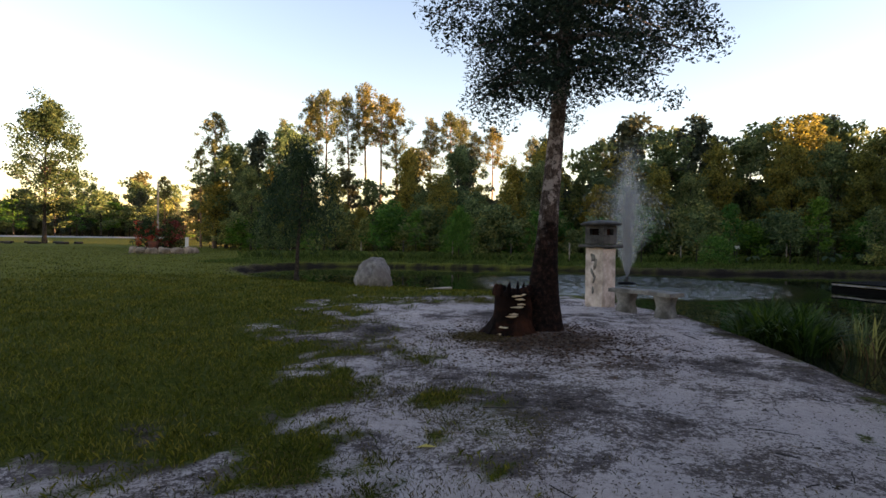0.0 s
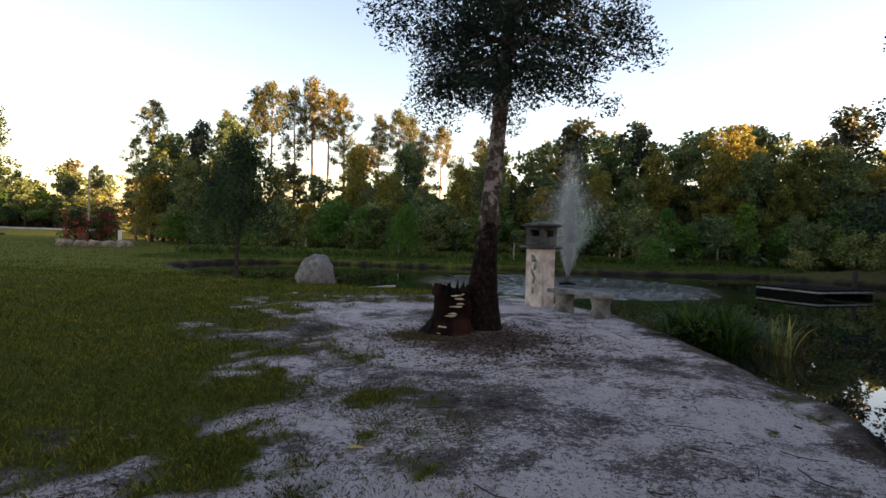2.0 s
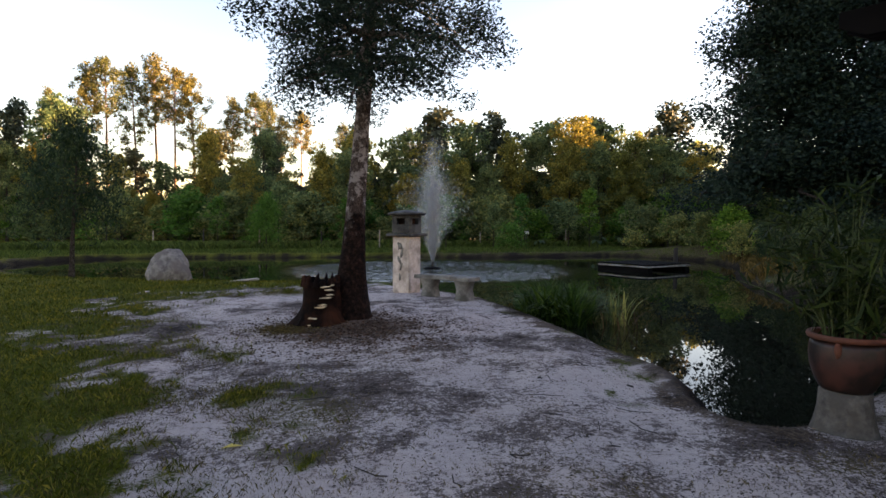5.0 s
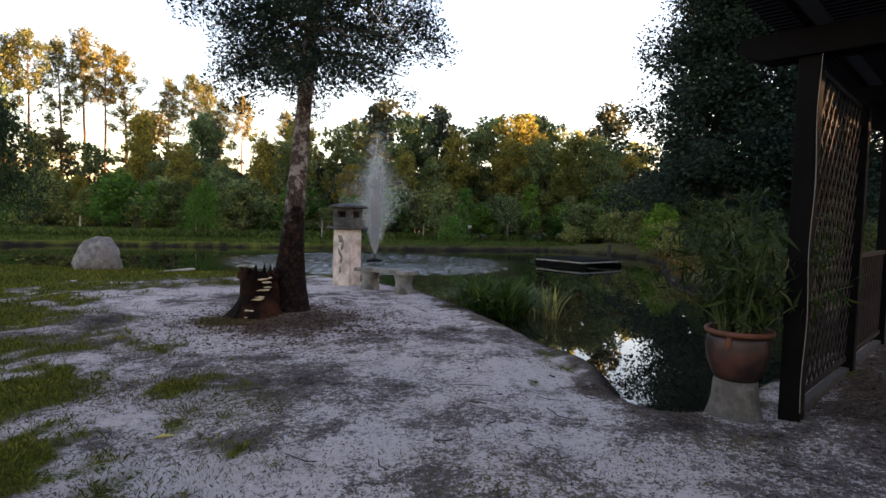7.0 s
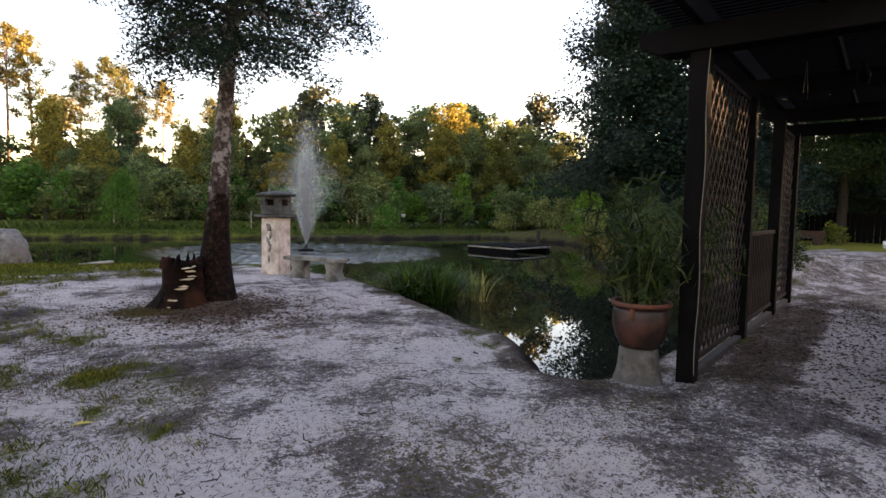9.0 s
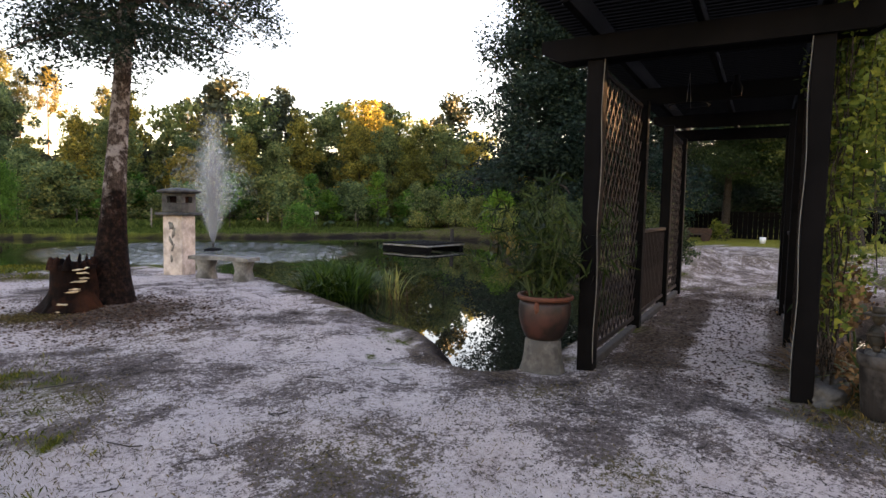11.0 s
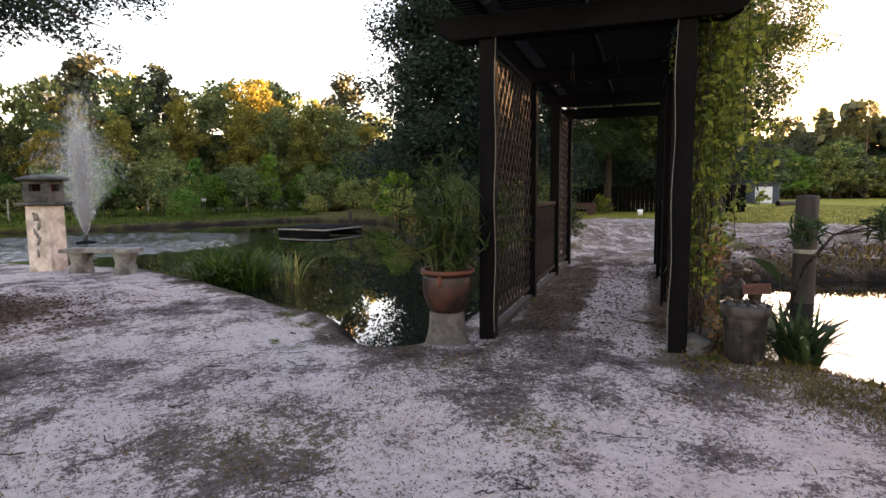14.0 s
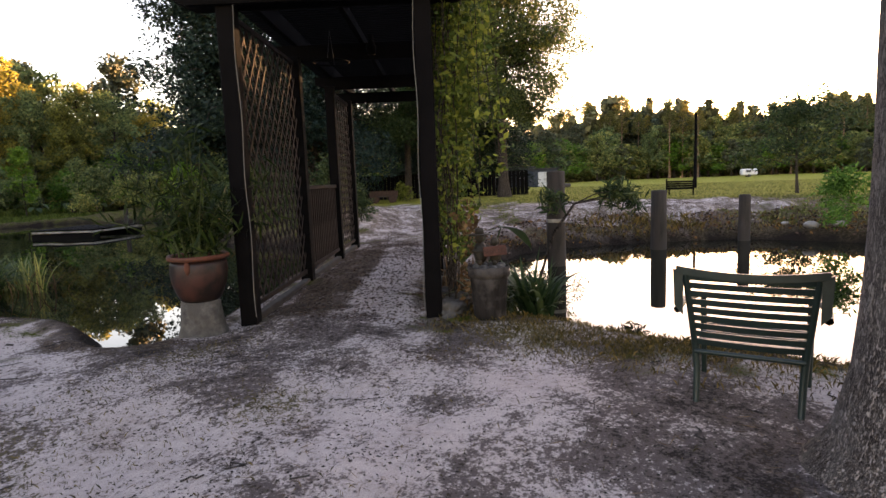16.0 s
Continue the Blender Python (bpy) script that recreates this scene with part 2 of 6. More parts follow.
def ground_height(x, y):
    x, y = np.asarray(x, float), np.asarray(y, float)
    wob = 0.12 * np.sin(2.3 * x + 1.1 * y) + 0.08 * np.sin(5.1 * x - 3.7 * y)
    d = np.minimum(signed_distance(x, y, POND_LINE), signed_distance(x, y, EAST_LINE)) + wob * 0.5
    low_shore = step(4.5, 2.5, x) * step(14.0, 15.5, y) * step(24, 21, y)
    bank = -0.75 * step(0.32, -0.7, d) - 0.04 * step(1.4, 0.2, d) - 0.12 * low_shore * step(2.5, 0.3, d)
    d_east = signed_distance(x, y, EAST_LINE)
    far_bank = step(8.6, 10.5, x) * step(3.6, 2.0, y) * 0.26 * step(0.1, 2.6, d_east) * (1 - step(5.0, 16.0, d_east))
    d_main = signed_distance(x, y, POND_LINE)
    far_bank = far_bank + step(10.0, 13.0, x) * step(30, 26, y) * step(5.0, 7.0, y) * 0.35 * step(0.05, 1.8, d_main) * (1 - step(4.0, 9.0, d_main))
    far_bank = far_bank * (1 + 0.3 * np.sin(1.7 * x + 2.3 * y) * np.sin(2.9 * x - 1.1 * y) + 0.22 * np.sin(4.3 * x + 3.9 * y))
    mound = 0.1 * np.exp(-((x - 1.3) ** 2 + (y - 8.5) ** 2) / 0.9)
    rise = 0.75 * step(80, 112, y) * step(-20, -45, x)
    return waves(x, y) + bank + mound + far_bank + rise


def mesh_of(name, verts, faces, mat, smooth=True):
    """A mesh from arrays; all faces have the same number of corners, or faces is a list of such arrays."""
    me = bpy.data.meshes.new(name)
    groups = faces if isinstance(faces, list) else [faces]
    groups = [np.asarray(g, np.int32) for g in groups if len(g)]
    me.vertices.add(len(verts))
    me.vertices.foreach_set("co", np.asarray(verts, np.float32).ravel())
    loops = np.concatenate([g.ravel() for g in groups])
    sizes = np.concatenate([np.full(len(g), g.shape[1]) for g in groups])
    me.loops.add(len(loops))
    me.loops.foreach_set("vertex_index", loops)
    me.polygons.add(len(sizes))
    me.polygons.foreach_set("loop_start", np.r_[0, np.cumsum(sizes)[:-1]].astype(np.int32))
    me.polygons.foreach_set("use_smooth", np.full(len(sizes), smooth))
    me.update(calc_edges=True)
    me.materials.append(mat)
    return me


def axis(*spans):
    return np.unique(np.concatenate([np.arange(a, b, s) for a, b, s in spans]).round(4))


gx = axis((-1500, -200, 130), (-200, -40, 16), (-40, -10, 2), (-10, -3, 0.3), (-3, 7, 0.11), (7, 24, 0.28), (24, 60, 2), (60, 200, 14), (200, 1501, 130))
gy = axis((-1500, -200, 130), (-200, -20, 16), (-20, -6, 1.0), (-6, 14, 0.12), (14, 34, 0.3), (34, 80, 2), (80, 220, 14), (220, 1501, 130))
GX, GY = np.meshgrid(gx, gy)
GZ = ground_height(GX, GY)
n_x = len(gx)
i0 = (np.arange(len(gy) - 1)[:, None] * n_x + np.arange(n_x - 1)[None]).ravel()


def ground_material():
    m, nt, bsdf = material("sand_and_lawn")
    at = nt.nodes.new("ShaderNodeAttribute")
    at.attribute_name = "sand"
    lt = nt.nodes.new("ShaderNodeAttribute")
    lt.attribute_name = "litter"
    fine, grit = noise_tex(nt, 160, 4, 0.7), noise_tex(nt, 62, 5, 0.62)
    speck, mid, big = noise_tex(nt, 21, 8, 0.72), noise_tex(nt, 3.4, 9, 0.68), noise_tex(nt, 0.8, 6, 0.6)
    # bare sand, strewn with crumbs of litter that lie closer together in places
    sand = ramp(nt, mix(nt, 0.5, fine.outputs["Fac"], mid.outputs["Fac"]), (0.36, (0.48, 0.41, 0.39)), (0.64, (0.78, 0.69, 0.665))).outputs["Color"]
    patch = mix(nt, 0.3, mid.outputs["Fac"], big.outputs["Fac"])
    sharp = nt.nodes.new("ShaderNodeMath")
    sharp.operation = "MULTIPLY_ADD"
    sharp.inputs[1].default_value, sharp.inputs[2].default_value = 1.75, -0.375
    nt.links.new(mix(nt, 0.55, grit.outputs["Fac"], speck.outputs["Fac"]), sharp.inputs[0])
    crumbs = sharp.outputs[0]

    def strewn(amount):
        add = nt.nodes.new("ShaderNodeMath")
        add.operation = "MULTIPLY_ADD"
        add.inputs[1].default_value = amount
        nt.links.new(patch, add.inputs[0])
        nt.links.new(crumbs, add.inputs[2])
        zones = nt.nodes.new("ShaderNodeAttribute")
        zones.attribute_name = "strewn"
        out = nt.nodes.new("ShaderNodeMath")
        out.operation = "MULTIPLY_ADD"
        out.inputs[1].default_value = 0.46
        nt.links.new(zones.outputs["Fac"], out.inputs[0])
        nt.links.new(add.outputs[0], out.inputs[2])
        return out.outputs[0]

    dingy = ramp(nt, mix(nt, 0.3, patch, speck.outputs["Fac"]), (0.42, (1, 1, 1)), (0.6, (0.58, 0.54, 0.53))).outputs["Color"]
    sand = mix(nt, 1.0, sand, dingy, "MULTIPLY")
    heap = strewn(0.95)
    brown = mix(nt, grit.outputs["Fac"], (0.045, 0.036, 0.034), (0.21, 0.17, 0.16))
    f1 = nt.nodes.new("ShaderNodeMapRange")
    f1.inputs["From Min"].default_value, f1.inputs["From Max"].default_value = 1.175, 1.31
    nt.links.new(heap, f1.inputs["Value"])
    sand = mix(nt, f1.outputs[0], sand, brown)
    f2 = nt.nodes.new("ShaderNodeMapRange")
    f2.inputs["From Min"].default_value, f2.inputs["From Max"].default_value = 1.42, 1.54
    nt.links.new(heap, f2.inputs["Value"])
    sand = mix(nt, f2.outputs[0], sand, (0.028, 0.022, 0.02))
    moss = nt.nodes.new("ShaderNodeAttribute")
    moss.attribute_name = "moss"
    f3 = nt.nodes.new("ShaderNodeMath")
    f3.operation = "MULTIPLY_ADD"
    f3.inputs[1].default_value = 0.55
    nt.links.new(moss.outputs["Fac"], f3.inputs[0])
    nt.links.new(crumbs, f3.inputs[2])
    olive = mix(nt, grit.outputs["Fac"], (0.03, 0.032, 0.005), (0.17, 0.14, 0.05))
    sand = mix(nt, ramp(nt, f3.outputs[0], (0.68, (0, 0, 0)), (0.84, (0.9, 0.9, 0.9))).outputs["Color"], sand, olive)
    # lawn
    lawn = ramp(nt, speck.outputs["Fac"], (0.3, (0.024, 0.033, 0.003)), (0.5, (0.064, 0.078, 0.008)), (0.72, (0.145, 0.14, 0.025))).outputs["Color"]
    dry = ramp(nt, big.outputs["Fac"], (0.56, (0, 0, 0)), (0.78, (1, 1, 1))).outputs["Color"]
    lawn = mix(nt, dry, lawn, mix(nt, 0.5, lawn, (0.09, 0.075, 0.03)))
    # brightness of the lit field, carried as a multiplier on the lawn colour
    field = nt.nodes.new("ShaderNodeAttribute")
    field.attribute_name = "grass_light"
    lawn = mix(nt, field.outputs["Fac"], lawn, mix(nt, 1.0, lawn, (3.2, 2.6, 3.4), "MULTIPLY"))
    # the border between them is ragged
    edge = nt.nodes.new("ShaderNodeMath")
    edge.operation = "ADD"
    rag = nt.nodes.new("ShaderNodeMapRange")
    rag.inputs["From Min"].default_value, rag.inputs["From Max"].default_value = 0.34, 0.66
    rag.inputs["To Min"].default_value, rag.inputs["To Max"].default_value = -0.42, 0.42
    nt.links.new(mix(nt, 0.45, patch, crumbs), rag.inputs["Value"])
    nt.links.new(at.outputs["Fac"], edge.inputs[0])
    nt.links.new(rag.outputs[0], edge.inputs[1])
    f = ramp(nt, edge.outputs[0], (0.36, (0, 0, 0)), (0.64, (1, 1, 1))).outputs["Color"]
    col = mix(nt, f, lawn, sand)
    mulch = ramp(nt, speck.outputs["Fac"], (0.36, (0.012, 0.008, 0.005)), (0.5, (0.06, 0.04, 0.027)), (0.64, (0.19, 0.145, 0.105))).outputs["Color"]
    lf = nt.nodes.new("ShaderNodeMath")
    lf.operation = "MULTIPLY_ADD"
    lf.inputs[1].default_value = 1.0
    nt.links.new(lt.outputs["Fac"], lf.inputs[0])
    nt.links.new(rag.outputs[0], lf.inputs[2])
    col = mix(nt, ramp(nt, lf.outputs[0], (0.45, (0, 0, 0)), (0.65, (0.85, 0.85, 0.85))).outputs["Color"], col, mulch)
    bsdf.inputs["Roughness"].default_value = 0.95
    bsdf.inputs["Specular IOR Level"].default_value = 0.06
    # wet soil along the waterline
    damp = nt.nodes.new("ShaderNodeAttribute")
    damp.attribute_name = "damp"
    col = mix(nt, damp.outputs["Fac"], col, mix(nt, speck.outputs["Fac"], (0.004, 0.003, 0.0025), (0.028, 0.02, 0.016)))
    nt.links.new(col, bsdf.inputs["Base Color"])
    lumps = noise_tex(nt, 8.0, 5, 0.6)
    bump(nt, bsdf, mix(nt, 0.45, crumbs, lumps.outputs["Fac"]), 1.0, 0.09)
    return m


GROUND = ground_material()
me = mesh_of("ground", np.stack([GX, GY, GZ], -1).reshape(-1, 3), np.stack([i0, i0 + 1, i0 + 1 + n_x, i0 + n_x], -1), GROUND)
d_water = np.minimum(signed_distance(GX, GY, POND_LINE), signed_distance(GX, GY, EAST_LINE))
sand_value = sand_field(GX, GY)
litter_value = np.exp(-((GX - 1.4) ** 2 / 1.9 + (GY - 7.9) ** 2 / 1.6)) * 0.95 + np.exp(-((GX - 2.7) ** 2 + (GY + 1.7) ** 2) / 0.8) * 0.5
litter_value = np.maximum(litter_value, 0.8 * step(0.8, 0.2, d_water + 0.3 * patchiness(GX * 2.5, GY * 2.5)) * step(30, 26, GY + GX * 0.3))
litter_value = np.maximum(litter_value, 0.5 * np.exp(-((sand_value - 0.55) / 0.2) ** 2) * step(9, 6, GY) * step(2, 0.5, GX))
litter_value = np.maximum(litter_value, 0.6 * step(7.5, 9.5, GX) * step(34, 26, GX))
litter_value = np.maximum(litter_value, 0.95 * step(1.7, 0.6, signed_distance(GX, GY, EAST_LINE)) * step(8.6, 10.0, GX))
litter_value = np.maximum(litter_value, 0.68 * np.exp(-(((GX - 4.4) / 0.7) ** 2 + ((GY + 0.5) / 1.3) ** 2)))
litter_value = np.maximum(litter_value, 0.55 * step(1.4, 0.3, signed_distance(GX, GY, POND_LINE)) * step(10.5, 12.5, GX) * step(30, 27, GY))
# red-brown mulch along one side of the causeway, bare trodden sand beside it
along, across = (GX - 4.69) * 0.938 + (GY - 2.06) * 0.347, -(GX - 4.69) * 0.347 + (GY - 2.06) * 0.938
litter_value = np.maximum(litter_value, 0.85 * step(-0.3, 0.5, along) * step(7.0, 4.6, along) * np.maximum(step(0.5, 0.25, abs(across - 0.42)), 0.9 * step(0.3, 0.1, abs(across + 0.78))))
litter_value = np.maximum(litter_value, 0.55 * np.exp(-((GX - 1.7) / 1.6) ** 2 - ((GY - 6.3) / 1.4) ** 2))
litter_value = np.maximum(litter_value, 0.9 * np.exp(-(((GX + 20.4) / 4.0) ** 2 + ((GY - 42) / 1.6) ** 2)))
# light on the open field to the east is put into a paler grass colour than the shaded lawn's; so, less, on the far lawn
grass_light_value = np.maximum(step(20, 34, GX) * step(26, 18, GY), 0.25 * step(11, 26, np.hypot(GX, GY)) * step(12, 4, GX))
# olive tufts and moss on the sand
moss_value = np.zeros_like(GX)
for mx, my, ma, mb, amount in ((1.65, 2.5, 0.7, 1.0, 0.36), (2.75, 1.35, 0.35, 0.3, 0.5), (0.55, 8.05, 0.4, 0.35, 1.0), (4.6, 0.2, 0.55, 0.6, 0.65), (4.5, -1.2, 0.45, 1.0, 0.7), (3.4, 2.6, 0.5, 0.3, 0.4),
                               (0.4, 4.6, 0.6, 0.7, 0.5), (20.0, 6.6, 6.0, 2.0, 0.6), (12.5, 4.2, 2.0, 0.5, 0.7), (16.0, 0.5, 2.5, 2.0, 0.6), (19.0, -4.5, 3.0, 2.0, 0.7), (1.0, 12.6, 1.2, 0.4, 0.7), (0.2, 1.6, 0.4, 0.4, 0.5), (4.9, 6.5, 0.3, 1.5, 0.6)):
    moss_value = np.maximum(moss_value, amount * np.exp(-((GX - mx) / ma) ** 2 - ((GY - my) / mb) ** 2))
# crumbs of litter: swept off the trodden ways, thick where leaves gather
strewn_value = 0.5 + 0.5 * patchiness(GX, GY * 1.15) - 0.4 * step(-0.5, 0.6, along) * step(9.0, 6.0, along) * step(0.6, 0.3, abs(across + 0.3))
for mx, my, ma, mb, amount in ((0.25, 2.9, 0.7, 0.6, -0.32), (2.1, 5.1, 0.7, 1.0, -0.35), (1.5, 2.3, 0.5, 0.8, 0.25), (0.6, 5.4, 0.5, 0.8, 0.3)):
    strewn_value += amount * np.exp(-((GX - mx) / ma) ** 2 - ((GY - my) / mb) ** 2)
for key, value in (("sand", sand_value), ("litter", litter_value), ("grass_light", grass_light_value), ("moss", moss_value), ("strewn", strewn_value), ("damp", step(0.36, 0.05, d_water + 0.16 * patchiness(GX * 3, GY * 3)))):
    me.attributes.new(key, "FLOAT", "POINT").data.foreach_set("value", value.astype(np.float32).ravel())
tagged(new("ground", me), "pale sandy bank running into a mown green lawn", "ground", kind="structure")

# water: one still sheet under the banks, ruffled round the fountain
FOUNTAIN = (7.1, 21.5)


def water_material():
    m, nt, bsdf = material("pond_water")
    bsdf.inputs["Base Color"].default_value = (0.008, 0.009, 0.006, 1)
    bsdf.inputs["Roughness"].default_value = 0.03
    bsdf.inputs["IOR"].default_value = 1.33
    tc = nt.nodes.new("ShaderNodeTexCoord")
    sub = nt.nodes.new("ShaderNodeVectorMath")
    sub.operation = "DISTANCE"
    sub.inputs[1].default_value = (*FOUNTAIN, WATER_Z)
    nt.links.new(tc.outputs["Object"], sub.inputs[0])
    choppy = noise_tex(nt, 11.0, 4, 0.6)
    calm = noise_tex(nt, 0.5, 2, 0.4)
    scaled = nt.nodes.new("ShaderNodeMapRange")
    scaled.inputs["From Min"].default_value, scaled.inputs["From Max"].default_value = 4.4, 6.4
    scaled.inputs["To Min"].default_value, scaled.inputs["To Max"].default_value = 1.0, 0.0
    nt.links.new(sub.outputs["Value"], scaled.inputs["Value"])
    h = mix(nt, scaled.outputs[0], mix(nt, 0.985, calm.outputs["Fac"], (0.5, 0.5, 0.5)), choppy.outputs["Fac"])
    bump(nt, bsdf, h, 1.0, 0.02)
    rough = nt.nodes.new("ShaderNodeMath")
    rough.operation = "MULTIPLY_ADD"
    rough.inputs[1].default_value, rough.inputs[2].default_value = 0.02, 0.012
    nt.links.new(scaled.outputs[0], rough.inputs[0])
    nt.links.new(rough.outputs[0], bsdf.inputs["Roughness"])
    return m


WATER = water_material()


def ripple(x, y):
    """Choppy little waves inside the ring that the spray stirs up."""
    r = np.hypot(x - FOUNTAIN[0], y - FOUNTAIN[1])
    w = np.zeros_like(r)
    for i in range(17):
        a, k = i * 2.39 + 0.3 * math.sin(i), 8.0 + 1.5 * i
        w += np.sin(k * (x * math.cos(a) + y * math.sin(a)) + 1.7 * i) * 0.048 / k
    return (w * 1.25 + 0.02 * np.sin(9 * r + 0.8 * np.sin(3 * x) + 0.5 * np.sin(4.3 * y))) * step(6.6, 4.6, r) + 0.002 * np.sin(5 * r) * step(10, 6, r)


for name, xs, ys, label in (("water_main", axis((-11, -0.6, 1), (-0.6, 14.6, 0.085), (14.6, 24.5, 1)), axis((2.9, 13.6, 1), (13.6, 29.4, 0.1), (29.4, 34.5, 1)), "dark still pond water mirroring trees, ruffled round a fountain"),
                            ("water_east", axis((4.0, 16.5, 2)), axis((-11, 3, 2.6)), "bright still pond water mirroring the low sun")):
    wx, wy = np.meshgrid(xs, ys)
    wz = WATER_Z + (ripple(wx, wy) if name == "water_main" else 0 * wx)
    q = (np.arange(len(ys) - 1)[:, None] * len(xs) + np.arange(len(xs) - 1)[None]).ravel()
    me = mesh_of(name, np.stack([wx, wy, wz], -1).reshape(-1, 3), np.stack([q, q + 1, q + 1 + len(xs), q + len(xs)], -1), WATER)
    tagged(new(name, me), label, "pond", kind="structure")

# far road with a pale verge
ROAD_MAT = grained("worn_asphalt", (0.26, 0.25, 0.24), (0.38, 0.37, 0.35), 3.0)
rx = np.linspace(-260, -42, 40)
r0 = np.stack([rx, 118 + 0.05 * rx, np.full(40, 1.05)], -1)
r1 = r0 + (0, 7, 0)
rv = np.concatenate([r0, r1, r0 - (0, 1.2, 0.3), r1 + (0, 1.2, -0.3)])
k = np.arange(39)
rf = np.concatenate([np.stack([k, k + 1, k + 41, k + 40], -1), np.stack([k + 80, k + 81, k + 1, k], -1), np.stack([k + 40, k + 41, k + 121, k + 120], -1)])
tagged(new("road", mesh_of("road", rv, rf, ROAD_MAT, False)), "pale grey country road beyond the lawn", "road", kind="structure")

# ---- vegetation ----
rng = np.random.default_rng(7)


def part(name, me, parent, label=""):
    ob = new(name, me)
    ob.parent = parent
    return tagged(ob, label)


def thing(name, m, label, category, group="", kind=""):
    ob = new(name)
    ob.matrix_world = m
    return tagged(ob, label, category, group, kind)


def tube(points, radii, sides=8):
    """Vertices and quads of a bent, tapering tube."""
    p = np.array(points, float)
    r = np.broadcast_to(np.asarray(radii, float), (len(p),))
    t = np.gradient(p, axis=0)
    t /= np.linalg.norm(t, axis=1, keepdims=True) + 1e-9
    ref = np.where(abs(t[:, 2:3]) > 0.9, [[1.0, 0, 0]], [[0, 0, 1.0]])
    a = np.cross(t, ref)
    a /= np.linalg.norm(a, axis=1, keepdims=True)
    b = np.cross(t, a)
    ang = np.linspace(0, 2 * np.pi, sides, endpoint=False)
    v = p[:, None] + r[:, None, None] * (np.cos(ang)[None, :, None] * a[:, None] + np.sin(ang)[None, :, None] * b[:, None])
    i, j = np.meshgrid(np.arange(len(p) - 1), np.arange(sides), indexing="ij")
    j2 = (j + 1) % sides
    f = np.stack([i * sides + j, i * sides + j2, (i + 1) * sides + j2, (i + 1) * sides + j], -1).reshape(-1, 4)
    return v.reshape(-1, 3), f


def joined(pieces):
    vs, fs, n = [], [], 0
    for v, f in pieces:
        vs.append(v)
        fs.append(f + n)
        n += len(v)
    return np.concatenate(vs), np.concatenate(fs)


def leaves_at(centres, size, aspect=0.5, up=0.3, droop=0.0):
    """One bent diamond leaf at each centre, turned at random."""
    n = len(centres)
    d = rng.normal(size=(n, 3))
    d[:, 2] = d[:, 2] * (1 - up) - droop
    d /= np.linalg.norm(d, axis=1, keepdims=True) + 1e-9
    s = np.cross(d, rng.normal(size=(n, 3)))
    s /= np.linalg.norm(s, axis=1, keepdims=True) + 1e-9
    nrm = np.cross(d, s)
    L = size * rng.uniform(0.6, 1.35, (n, 1))
    w = L * aspect * 0.5
    v = np.stack([centres - d * L / 2, centres + s * w + nrm * L * 0.06, centres + d * L / 2, centres - s * w + nrm * L * 0.06], 1)
    i = np.arange(n)[:, None] * 4
    return v.reshape(-1, 3), np.concatenate([i, i + 1, i + 2, i + 3], 1)


def clump_points(clumps, radii, n, flat=0.8):
    c = np.asarray(clumps, float)
    r = np.broadcast_to(np.asarray(radii, float), (len(c),))
    k = rng.choice(len(c), n, p=r ** 2 / (r ** 2).sum())
    d = rng.normal(size=(n, 3))
    d /= np.linalg.norm(d, axis=1, keepdims=True)
    d *= (rng.random((n, 1)) ** 0.45) * r[k][:, None]
    d[:, 2] *= flat
    return c[k] + d


def limb_path(start, az, rise, length, sag=0.0, n=6, wobble=0.06):
    t = np.linspace(0, 1, n)[:, None]
    d = np.array([math.cos(az), math.sin(az), 0])
    p = np.array(start) + d * t * length * math.cos(rise) + np.array([0, 0, 1]) * (t * length * math.sin(rise) - sag * length * t ** 2)
    p[1:] += rng.normal(size=(n - 1, 3)) * wobble * length * 0.5 * t[1:]
    return p


